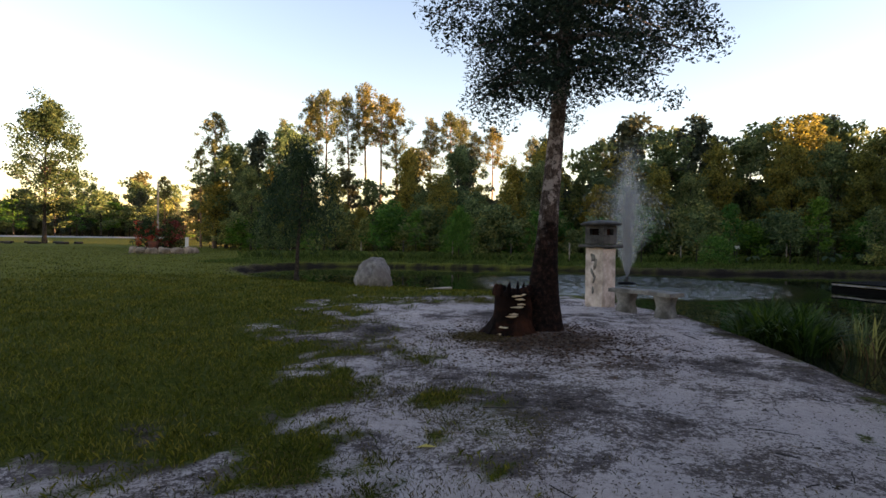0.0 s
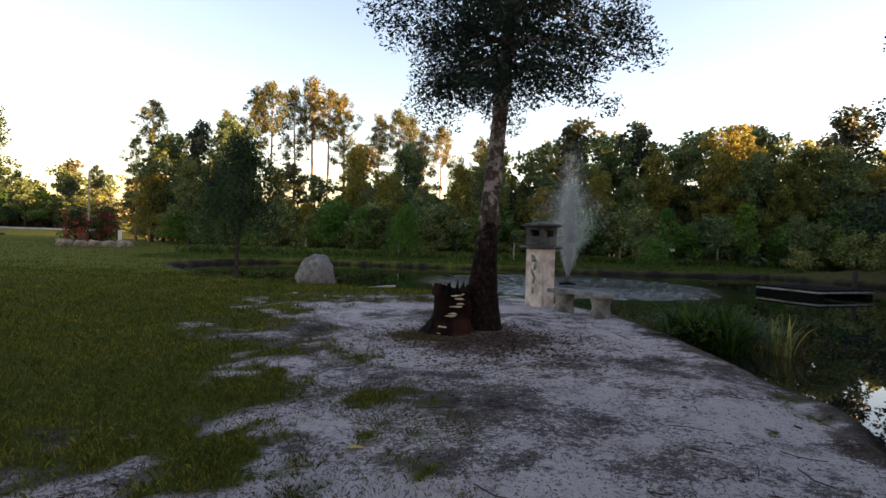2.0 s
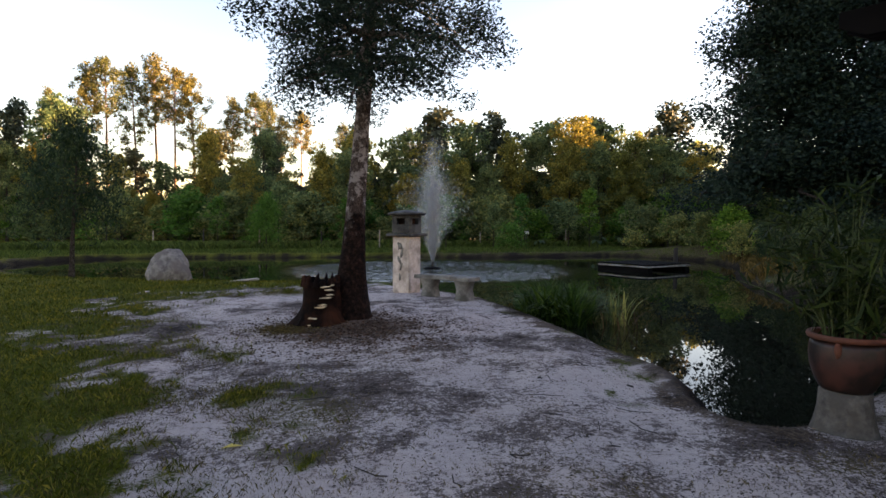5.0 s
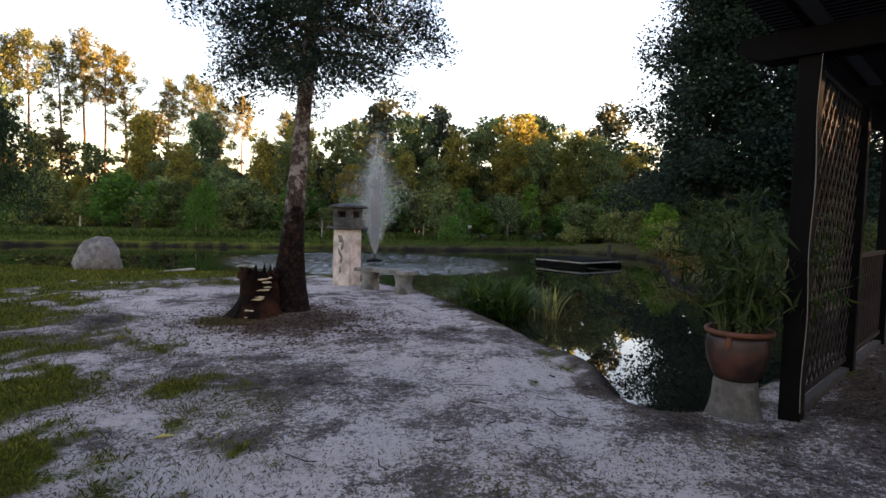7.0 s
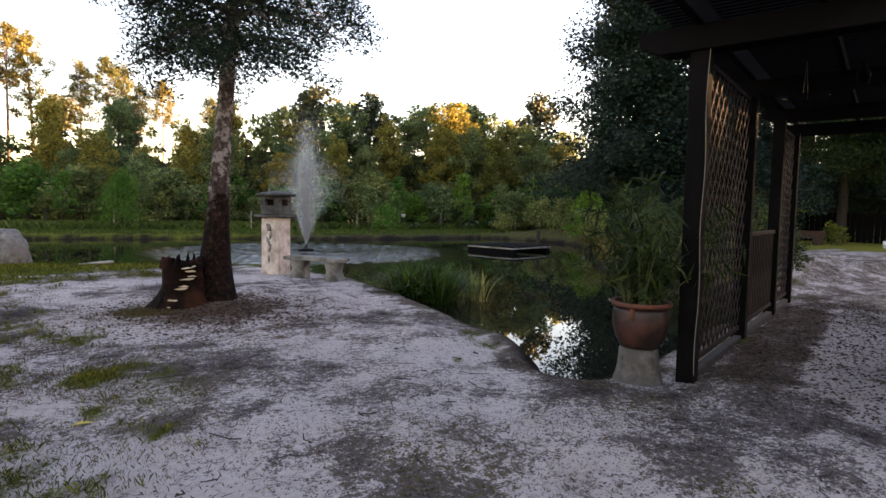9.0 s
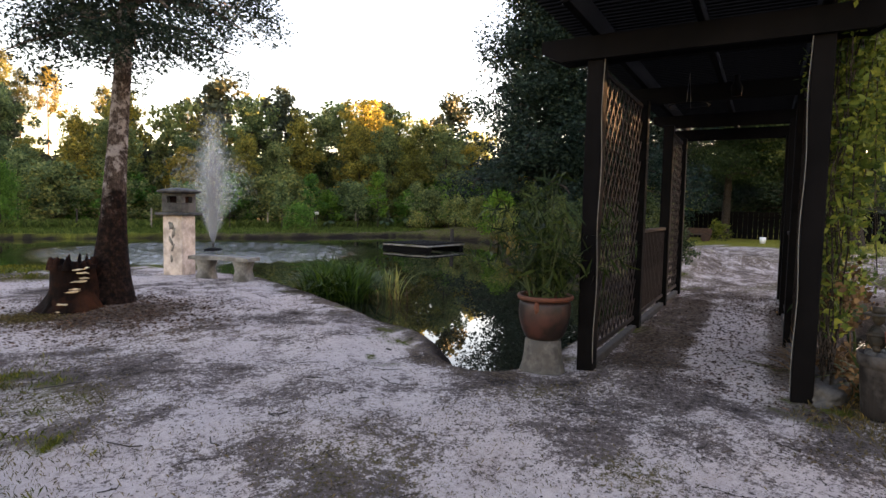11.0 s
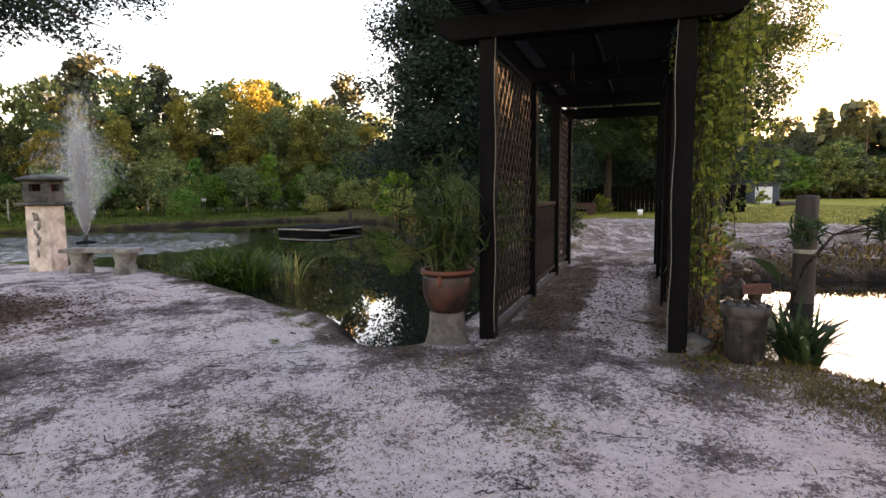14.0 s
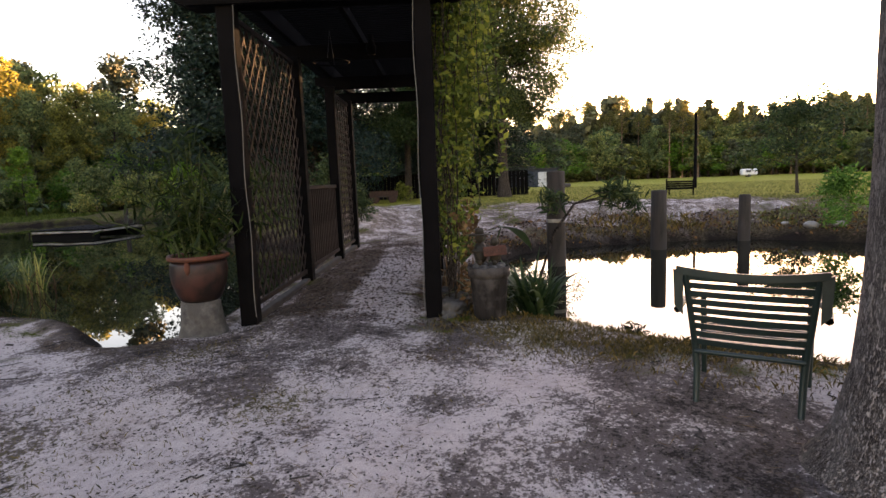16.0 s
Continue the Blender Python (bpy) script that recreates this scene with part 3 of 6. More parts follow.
def tree_meshes(name, h, r, base, width, limbs, leaves, leaf, bark, foliage, lean=(0, 0), shape="round", flare=1.5, flat=0.8, clump=0.3, rise=0.5, sag=0.1, aspect=0.55, droop=0.0, trunk_n=14, sides=10, per=3, top=0.95, single=False, spread=0.35, inner=0):
    """Trunk with limbs as one mesh, crown of separate leaves as another."""
    t = np.linspace(0, 1, trunk_n)
    bend = np.cumsum(rng.normal(size=(trunk_n, 2)) * 0.012 * h / trunk_n * 3, 0)
    p = np.stack([lean[0] * t * h + bend[:, 0] * t, lean[1] * t * h + bend[:, 1] * t, t * h * top - 0.15], -1)
    rad = r * (1 - 0.85 * t) * (1 + (flare - 1) * np.exp(-t * h / spread))
    pieces = [tube(p, rad, sides)]
    clumps, sizes = [], []
    for i in range(limbs):
        q = (i + rng.random()) / limbs
        z = base + (h * top * 0.97 - base) * q
        s = np.array([np.interp(z, p[:, 2], p[:, k]) for k in (0, 1, 2)])
        prof = {"round": math.sin(math.pi * min(1, 0.22 + 0.78 * q)) ** 0.7, "cone": 1.05 - q, "flat": 0.55 + 0.45 * q, "dome": math.cos(q * 1.35) ** 0.6, "ragged": (1.06 - 0.78 * q) * (0.6 + 0.5 * abs(math.sin(i * 1.7 + 0.6)))}[shape]
        length = max(0.15 * width, width * prof * rng.uniform(0.75, 1.1))
        path = limb_path(s, i * 2.4 + rng.random(), rise * (0.6 + 0.8 * q), length, sag)
        lr = np.interp(z, p[:, 2], rad) * 0.5
        pieces.append(tube(path, np.linspace(lr, lr * 0.15, len(path)), 5))
        for k in range(per):
            f = 1 - 0.62 * (k / max(1, per - 1)) * rng.uniform(0.7, 1.1) if per > 1 else 1
            c = np.array([np.interp(f, np.linspace(0, 1, len(path)), path[:, a]) for a in range(3)])
            clumps.append(c + rng.normal(size=3) * 0.12 * width)
            sizes.append(width * clump * rng.uniform(0.6, 1.15))
    clumps.append(p[-1])
    sizes.append(width * clump)
    pts = clump_points(clumps, sizes, leaves, flat)
    limb_meshes = [mesh_of("limb", *p, bark) for p in pieces[1:]] if single else []
    trunk = mesh_of("trunk", *(pieces[0] if single else joined(pieces)), bark)
    made = [leaves_at(pts, leaf, aspect, 0.3, droop)]
    if single and inner:
        # shaded inner foliage, seen only as depth
        core = clump_points(np.array(clumps) * (0.55, 0.55, 1) + (0, 0, 0.25), np.array(sizes) * 0.7, inner, flat)
        made.append(leaves_at(core, leaf * 1.35, 0.6))
    crown = mesh_of("crown", *joined(made), foliage, False)
    return trunk, crown, limb_meshes


def at_ground(x, y, dz=0.0):
    if not (-12 < x < 25 and -14 < y < 35):
        return float(waves(x, y) + 0.75 * step(80, 112, y) * step(-20, -45, x)) + dz
    return float(ground_height(np.array(x), np.array(y))) + dz


def plant_tree(name, meshes, x, y, turn, scale, label, category="tree", group="", wide=1.0):
    ob = thing(name, Matrix.Translation((x, y, at_ground(x, y))) @ Matrix.Rotation(turn, 4, "Z") @ Matrix.Diagonal((scale * wide, scale * wide, scale, 1)), label, category, group)
    part("trunk", meshes[0], ob)
    part("crown", meshes[1], ob)
    for me in meshes[2]:
        part("limb", me, ob)
    return ob


def polar(az, d):
    return d * math.sin(radians(az)), d * math.cos(radians(az))


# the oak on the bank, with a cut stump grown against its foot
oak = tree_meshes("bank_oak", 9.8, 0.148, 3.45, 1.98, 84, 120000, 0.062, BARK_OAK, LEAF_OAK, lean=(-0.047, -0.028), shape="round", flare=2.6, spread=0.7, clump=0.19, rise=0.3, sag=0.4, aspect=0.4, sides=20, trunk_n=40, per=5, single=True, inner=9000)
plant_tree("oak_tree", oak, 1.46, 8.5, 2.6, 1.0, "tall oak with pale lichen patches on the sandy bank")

# thin weeping tree by the end of the pond
weep = tree_meshes("weeping_tree", 4.6, 0.075, 1.9, 1.5, 26, 6500, 0.16, BARK, LEAF_SHADE, lean=(0.04, 0), flare=1.4, clump=0.3, rise=0.7, sag=0.9, aspect=0.25, droop=1.2, per=4, flat=1.5, single=True)
plant_tree("weeping_tree", weep, -4.64, 19.2, 0, 1.0, "thin dark-stemmed weeping tree standing by the pond")

willow = tree_meshes("weeping_shrub", 3.3, 0.05, 0.9, 1.25, 22, 3600, 0.24, BARK, LEAF_BRIGHT, flare=1.3, clump=0.3, rise=0.8, sag=1.0, aspect=0.16, droop=1.4, per=4, flat=1.5)
plant_tree("weeping_shrub", willow, 1.4, 36.2, 0, 1.0, "pale green weeping shrub on the far grass")

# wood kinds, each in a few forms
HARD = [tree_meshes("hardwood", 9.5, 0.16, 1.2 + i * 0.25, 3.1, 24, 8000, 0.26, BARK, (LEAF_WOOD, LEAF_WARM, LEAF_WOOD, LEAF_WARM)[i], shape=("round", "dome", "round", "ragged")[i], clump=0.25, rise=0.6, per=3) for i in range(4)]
PINE = [tree_meshes("pine", 18, 0.2, 9.2 + 1.2 * i, 2.2, 30, 3600, 0.34, BARK_PINE, LEAF_PINE, shape=("round", "ragged", "round")[i], clump=0.2, rise=0.5, aspect=0.3, per=4, flat=1.0, sides=7) for i in range(3)]
SHRUB = [tree_meshes("shrub", 2.6, 0.04, 0.15, 1.5, 20, 2600, 0.2, BARK, (LEAF_WOOD, LEAF_BRIGHT)[i % 2], shape="dome", clump=0.34, rise=0.8, per=3) for i in range(3)]
SHRUB_BANK = [tree_meshes("shrub", 2.6, 0.04, 0.15, 1.5, 20, 2600, 0.17, BARK, LEAF_SHADE, shape="ragged", clump=0.3, rise=0.8, per=3) for i in range(2)]
SAPLING = [tree_meshes("sapling", 3.6, 0.035, 0.9, 0.85, 14, 1100, 0.17, BARK, (LEAF_BRIGHT, LEAF_WOOD)[i], shape="round", clump=0.34, rise=0.7, per=3) for i in range(2)]
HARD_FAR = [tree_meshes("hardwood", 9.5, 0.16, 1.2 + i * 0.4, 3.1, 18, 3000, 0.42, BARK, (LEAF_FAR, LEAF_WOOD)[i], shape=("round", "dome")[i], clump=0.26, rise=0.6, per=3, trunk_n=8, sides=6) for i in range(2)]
count = [0]


def wood(az, d, h, kind="hard", wide=1.0, jitter=1.5, near_row=True):
    x, y = polar(az, d)
    x, y = x + rng.uniform(-jitter, jitter), y + rng.uniform(-jitter, jitter)
    forms, full, label, group = {"hard": (HARD if near_row else HARD_FAR, 9.5, "leafy broadleaf tree at the edge of the woods", "woodland trees"),
                                 "pine": (PINE, 18.0, "tall slender pine with a bare trunk and open crown", "pines"),
                                 "shrub": (SHRUB, 2.6, "dense green shrub under the woodland edge", "woodland shrubs"),
                                 "bank_shrub": (SHRUB_BANK, 2.6, "dark leafy shrub on the pond bank", "bank shrubs"),
                                 "sapling": (SAPLING, 3.6, "young slender tree in front of the woods", "saplings")}[kind]
    count[0] += 1
    plant_tree({"hard": "broadleaf_tree", "pine": "pine_tree", "shrub": "shrub", "bank_shrub": "shrub", "sapling": "sapling"}[kind], forms[count[0] % len(forms)], x, y, rng.random() * 6.28, h / full, label,
               "shrub" if "shrub" in kind else "tree", group, wide)


def treeline(az):
    """Elevation, in degrees, of the wood's top as seen from the bank; past 91 it is raised to block the sun."""
    return float(np.interp(az, [-60, -33, -26, -24, -20.8, -17.4, -13.3, -11, -9, -6.5, -4.5, -2, 2, 4.5, 6, 8, 12, 17, 23, 27, 30, 36, 41, 44, 48, 56, 64, 72, 80, 84, 88, 91, 93.6, 96, 98, 104, 125],
                           [5, 4.8, 4.8, 3.4, 7.4, 10.2, 9.8, 6.2, 4.6, 4.8, 7.6, 8.8, 9.4, 7.6, 9.2, 9.4, 9.2, 10.2, 10.8, 9.4, 11.0, 11.4, 9.6, 7.4, 6.8, 7, 7, 6.8, 7.4, 6.8, 6.8, 6.2, 5.8, 5.4, 5.4, 5.4, 5.4]))


def wood_start(az):
    """Distance of the wood's edge."""
    return float(np.interp(az, [-60, -34, -26, -23.4, -20.9, -18.4, -12, -4, 4, 20, 40, 50, 60, 75, 90, 125], [260, 165, 140, 120, 68, 60, 52, 44, 41, 43, 46, 54, 62, 90, 118, 112]))


az = -46.0
while az < 122:
    e, s = treeline(az), wood_start(az)
    near = s < 60
    for row, (dd, low) in enumerate(((2, 0.72), (6, 0.9), (11, 1.0))):
        d = s + dd + rng.uniform(-1, 1)
        low = low * (0.72 if az > 78 else 1.0)
        h = 1.4 + d * math.tan(radians(e * low * rng.choice((0.72, 0.88, 1.0, 1.12)) * rng.uniform(0.95, 1.05)))
        wood(az + rng.uniform(-1.2, 1.2), d, max(3.5, h), "hard", wide=rng.uniform(0.7, 1.05) * (1.0 if near else 1.15), near_row=row < 2 and d < 75)
    az += 3.6 if near else 2.6

# understorey closes the view under the crowns
az = -26.0
while az < 74:
    s = wood_start(az)
    for dd in (-1.0, 2.5):
        wood(az + rng.uniform(-0.7, 0.7), s + dd + rng.uniform(-0.8, 0.8), rng.uniform(1.6, 3.4), "shrub", wide=1.15, jitter=0.6)
    az += 2.3
for az, d, h in ((-2, 40, 3.4), (3.6, 38.5, 4.2), (9.5, 37, 3.3), (15, 38, 3.0), (19.6, 37, 3.6), (24.3, 38, 3.1), (27.5, 39, 3.8), (31.5, 40, 3.3), (34, 41, 4.2), (38, 41, 3.5), (41, 44, 4.0), (-7, 46, 3.0)):
    wood(az, d, h, "sapling", jitter=0.3)
for az, e, d in ((-21.2, 11.9, 70), (-22.4, 8.6, 74), (-12.6, 14.0, 66), (-11.0, 14.8, 66), (-8.6, 14.6, 68), (-7.2, 15.5, 69), (-5.6, 14.6, 66), (-4.0, 14.2, 67), (-0.6, 12.4, 66), (1.2, 13.1, 64),
                 (2.6, 12.6, 66), (3.8, 11.0, 62), (5.3, 11.6, 62), (9.4, 10.6, 64), (16.0, 10.2, 60), (17.4, 10.5, 58), (19.4, 10.3, 60), (-15.0, 11.6, 64), (-25.4, 5.6, 80)):
    wood(az, d, 1.4 + d * math.tan(radians(e)), "pine", jitter=0.2, wide=0.95)
for az in np.arange(58, 122, 1.5):
    s = wood_start(az)
    wood(az, s + 5 + rng.uniform(-1, 1), s * 0.045 * rng.uniform(0.8, 1.2) + 1.0, "shrub", wide=1.5)
# an extra broadleaf row, added to keep the low sun off the bank
for az in np.arange(88, 114, 1.6):
    wood(az, 124 + rng.uniform(-2, 4), 1.4 + 126 * math.tan(radians(treeline(az) * rng.uniform(0.55, 0.8))), "hard", wide=1.2, near_row=False)
for az in np.arange(79, 120, 0.9):
    wood(az, 121 + rng.uniform(-3, 8), 1.4 + 124 * math.tan(radians(treeline(az) * rng.uniform(0.82, 1.12))), "pine", wide=0.9)

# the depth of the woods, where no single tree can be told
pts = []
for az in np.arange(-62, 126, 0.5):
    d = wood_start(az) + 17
    # the leaf band is heightened towards the sun, as an added light block
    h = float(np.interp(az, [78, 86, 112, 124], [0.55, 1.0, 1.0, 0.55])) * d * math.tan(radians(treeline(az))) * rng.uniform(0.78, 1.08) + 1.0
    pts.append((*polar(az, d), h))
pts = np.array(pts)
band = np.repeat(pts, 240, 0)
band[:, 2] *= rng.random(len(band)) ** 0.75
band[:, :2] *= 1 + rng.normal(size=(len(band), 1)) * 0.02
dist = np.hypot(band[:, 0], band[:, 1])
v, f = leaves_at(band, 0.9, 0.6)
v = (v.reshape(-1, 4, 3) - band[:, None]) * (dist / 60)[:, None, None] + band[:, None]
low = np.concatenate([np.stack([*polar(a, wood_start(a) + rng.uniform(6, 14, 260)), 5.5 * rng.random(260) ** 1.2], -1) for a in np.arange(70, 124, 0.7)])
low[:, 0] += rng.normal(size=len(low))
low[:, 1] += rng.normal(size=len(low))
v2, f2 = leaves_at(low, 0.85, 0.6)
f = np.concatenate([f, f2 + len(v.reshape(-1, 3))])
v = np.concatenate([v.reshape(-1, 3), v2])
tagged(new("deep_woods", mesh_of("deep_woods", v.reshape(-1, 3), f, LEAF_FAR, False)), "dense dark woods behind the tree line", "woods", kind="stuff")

for x, y, h in ((11.6, 6.6, 0.7), (12.5, 8.0, 0.9), (13.3, 9.6, 0.9), (14.0, 11.2, 1.1), (15.0, 12.6, 1.0), (13.6, 7.4, 1.1), (15.2, 9.8, 1.3), (16.2, 11.6, 1.3), (17.6, 13.6, 1.4), (12.8, 6.4, 0.8), (18.2, 10.8, 1.6), (20.5, 19.5, 1.4), (22.3, 21.5, 2.0), (23.4, 24.5, 1.6), (24.5, 27.5, 1.8), (18.6, 16.4, 1.1), (25.5, 22.0, 2.4), (16.6, 13.2, 0.9), (27.0, 25.5, 2.6), (21.0, 16.5, 1.5)):
    wood(math.degrees(math.atan2(x, y)), math.hypot(x, y), h, "bank_shrub" if y < 17 else "shrub", wide=1.1, jitter=0.2)

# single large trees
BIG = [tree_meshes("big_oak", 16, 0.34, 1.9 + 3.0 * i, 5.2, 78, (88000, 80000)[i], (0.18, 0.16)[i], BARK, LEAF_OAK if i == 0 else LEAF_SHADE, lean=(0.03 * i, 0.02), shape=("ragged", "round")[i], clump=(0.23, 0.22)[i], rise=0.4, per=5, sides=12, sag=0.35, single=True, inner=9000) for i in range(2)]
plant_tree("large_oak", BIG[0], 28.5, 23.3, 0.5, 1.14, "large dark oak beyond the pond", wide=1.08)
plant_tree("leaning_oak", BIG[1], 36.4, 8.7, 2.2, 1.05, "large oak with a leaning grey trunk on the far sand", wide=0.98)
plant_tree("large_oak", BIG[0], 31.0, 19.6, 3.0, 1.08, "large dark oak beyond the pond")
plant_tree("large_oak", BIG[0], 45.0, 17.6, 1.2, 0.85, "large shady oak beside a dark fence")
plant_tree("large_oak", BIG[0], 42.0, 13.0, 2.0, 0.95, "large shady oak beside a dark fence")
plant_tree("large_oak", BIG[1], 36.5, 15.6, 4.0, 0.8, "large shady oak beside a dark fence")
LAWN = tree_meshes("lawn_tree", 9.5, 0.14, 1.7, 3.0, 40, 15000, 0.19, BARK, LEAF_SHADE, shape="round", clump=0.22, rise=0.7, per=4)
plant_tree("lawn_tree", LAWN, -56.3, 82.6, 1.0, 2.15, "broad dark tree standing alone on the lawn", wide=0.95)
# young trees beyond the road, catching the sun
for az, d, h in ((-33.6, 141, 9), (-32.2, 143, 8), (-30.4, 142, 10), (-29.3, 144, 8), (-28.2, 143, 7), (-36.4, 146, 8), (-26.6, 132, 7)):
    wood(az, d, h, "sapling", wide=1.7, jitter=0.3)
FIELD = tree_meshes("field_tree", 3.9, 0.07, 1.15, 2.5, 30, 5200, 0.15, BARK, LEAF_SHADE, lean=(0.05, 0.0), shape="dome", clump=0.2, rise=0.75, sag=0.15, per=4, single=True)
plant_tree("field_tree", FIELD, 30.2, -6.6, 1.0, 1.0, "small broad tree with a slender trunk on the sunlit field")
# trunk beside the green chair
TRUNK_TREE = tree_meshes("pond_oak", 12, 0.3, 6.5, 3.6, 26, 9000, 0.13, BARK_NEAR, LEAF_OAK, lean=(0.015, 0.005), flare=2.0, spread=0.26, clump=0.26, sides=24, trunk_n=40, single=True)
plant_tree("oak_tree", TRUNK_TREE, 2.77, -1.7, 0, 1.0, "thick grey-barked oak trunk beside the green chair")

# ---- things ----
LEAF_REED = leafy("reed_blades", (0.01, 0.026, 0.004), (0.029, 0.064, 0.008), (0.07, 0.115, 0.018), 0.38)
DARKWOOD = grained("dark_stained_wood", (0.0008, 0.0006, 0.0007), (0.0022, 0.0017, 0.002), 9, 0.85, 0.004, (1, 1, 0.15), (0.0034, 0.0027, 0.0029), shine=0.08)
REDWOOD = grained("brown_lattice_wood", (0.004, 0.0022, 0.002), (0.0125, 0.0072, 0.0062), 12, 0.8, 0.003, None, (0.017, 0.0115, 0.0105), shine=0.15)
OLDWOOD = grained("weathered_wood", (0.012, 0.01, 0.009), (0.05, 0.041, 0.036), 10, 0.9, 0.006, (1, 1, 0.12), (0.03, 0.025, 0.022))
PALEWOOD = grained("bleached_wood", (0.21, 0.182, 0.14), (0.385, 0.336, 0.266), 10, 0.85, 0.004, None, (0.175, 0.14, 0.105))
CONCRETE = grained("old_concrete", (0.0975, 0.09375, 0.08625), (0.225, 0.2137, 0.195), 14, 0.9, 0.006, None, (0.0675, 0.06375, 0.05625), blotch_scale=2.6)
PINKSTONE = grained("pale_pink_plaster", (0.36, 0.3, 0.265), (0.56, 0.48, 0.43), 12, 0.9, 0.004, None, (0.26, 0.22, 0.19), blotch_scale=4)
SLATE = grained("dark_grey_stone", (0.015, 0.015, 0.01575), (0.0525, 0.051, 0.0495), 16, 0.85, 0.005, None, (0.075, 0.0735, 0.07125), blotch_scale=3)
BOULDER = grained("grey_granite", (0.06, 0.054, 0.05), (0.24, 0.225, 0.215), 9, 0.9, 0.05, None, (0.12, 0.105, 0.1), blotch_scale=3.0)
WHITESTONE = grained("pale_stone", (0.15, 0.1425, 0.1275), (0.315, 0.3, 0.27), 9, 0.9, 0.01, None, (0.105, 0.09, 0.075))
TANSTONE = grained("tan_fieldstone", (0.16, 0.12, 0.085), (0.36, 0.28, 0.2), 9, 0.9, 0.02, None, (0.11, 0.085, 0.06))
CHAR = grained("charred_stump_wood", (0.002, 0.0015, 0.0015), (0.01, 0.0055, 0.0045), 10, 0.95, 0.03, (1, 1, 0.25), (0.03, 0.012, 0.007), blotch_scale=2.2, shine=0.05)
FUNGUS = grained("pale_bracket_fungus", (0.28, 0.192, 0.104), (0.56, 0.464, 0.336), 18, 0.8, 0.003)
TERRACOTTA = grained("terracotta", (0.05, 0.014, 0.007), (0.115, 0.034, 0.017), 14, 0.8, 0.003, None, (0.07, 0.028, 0.018))
GLAZE = grained("brown_weathered_pot", (0.005, 0.0028, 0.0024), (0.022, 0.011, 0.009), 8, 0.5, 0.004, None, (0.045, 0.016, 0.012), blotch_scale=4)
GREENPAINT = grained("dark_green_paint", (0.0025, 0.009, 0.0085), (0.006, 0.017, 0.015), 20, 0.45, 0.001, None, (0.009, 0.02, 0.018), shine=0.35)
BARRELWOOD = grained("dark_barrel_wood", (0.005, 0.0042, 0.004), (0.026, 0.022, 0.02), 14, 0.9, 0.02, (1, 1, 0.08), (0.06, 0.053, 0.049), blotch_scale=4, shine=0.1)
DAMPSTONE = grained("damp_concrete", (0.028, 0.026, 0.024), (0.09, 0.083, 0.076), 16, 0.9, 0.02, None, (0.045, 0.041, 0.036), blotch_scale=6)
SOIL = grained("potting_soil", (0.015, 0.011, 0.008), (0.06, 0.045, 0.035), 30, 1.0, 0.01)
WHITE = grained("white_paint", (0.496, 0.496, 0.496), (0.64, 0.64, 0.632), 6, 0.6, 0.001, None, (0.44, 0.44, 0.432))
BLUEGREY = grained("dark_blue_cladding", (0.03, 0.035, 0.05), (0.06, 0.07, 0.095), 6, 0.7, 0.002)
RUST = grained("rusty_iron", (0.06, 0.025, 0.015), (0.2, 0.09, 0.05), 12, 0.85, 0.004, None, (0.04, 0.03, 0.03))
WIRE = grained("galvanised_wire", (0.3, 0.3, 0.3), (0.45, 0.45, 0.45), 20, 0.5, 0.0005, None, None, 0.6)
CORD = grained("pale_cord", (0.09, 0.085, 0.078), (0.15, 0.142, 0.13), 30, 0.7, 0.0005)
SIGNRED = grained("faded_red_board", (0.04, 0.014, 0.01), (0.08, 0.031, 0.022), 20, 0.8, 0.002)
DEADLEAF = grained("yellow_leaf", (0.4, 0.3, 0.05), (0.6, 0.45, 0.1), 30, 0.7, 0.001)

box_cache = {}


def box(sx, sy, sz, mat, bevel=0.006, base=False):
    """A box with softened edges, centred, or standing on its base."""
    key = (round(sx, 3), round(sy, 3), round(sz, 3), mat.name, bevel, base)
    if key not in box_cache:
        bm = bmesh.new()
        bmesh.ops.create_cube(bm, size=1, matrix=Matrix.Translation((0, 0, sz / 2 if base else 0)) @ Matrix.Diagonal((sx, sy, sz, 1)))
        if bevel:
            bmesh.ops.bevel(bm, geom=bm.edges[:], offset=bevel, segments=1, affect="EDGES")
        me = bpy.data.meshes.new("box")
        bm.to_mesh(me)
        bm.free()
        me.materials.append(mat)
        box_cache[key] = me
    return box_cache[key]


def put(name, me, parent, m, label=""):
    ob = part(name, me, parent, label)
    ob.matrix_local = m
    return ob


def turned(profile, mat, sides=28, wob=0.0):
    """A turned form from (radius, height) pairs."""
    ang = np.linspace(0, 2 * np.pi, sides, endpoint=False)
    v = []
    for r, z in profile:
        rr = r * (1 + wob * np.sin(3 * ang + z * 5) + wob * 0.6 * np.sin(7 * ang + z * 11))
        v.append(np.stack([rr * np.cos(ang), rr * np.sin(ang), np.full(sides, z)], -1))
    n = len(profile)
    v = np.concatenate(v)
    i, j = np.meshgrid(np.arange(n - 1), np.arange(sides), indexing="ij")
    j2 = (j + 1) % sides
    f = np.stack([i * sides + j, i * sides + j2, (i + 1) * sides + j2, (i + 1) * sides + j], -1).reshape(-1, 4)
    return mesh_of("turned", v, f, mat)


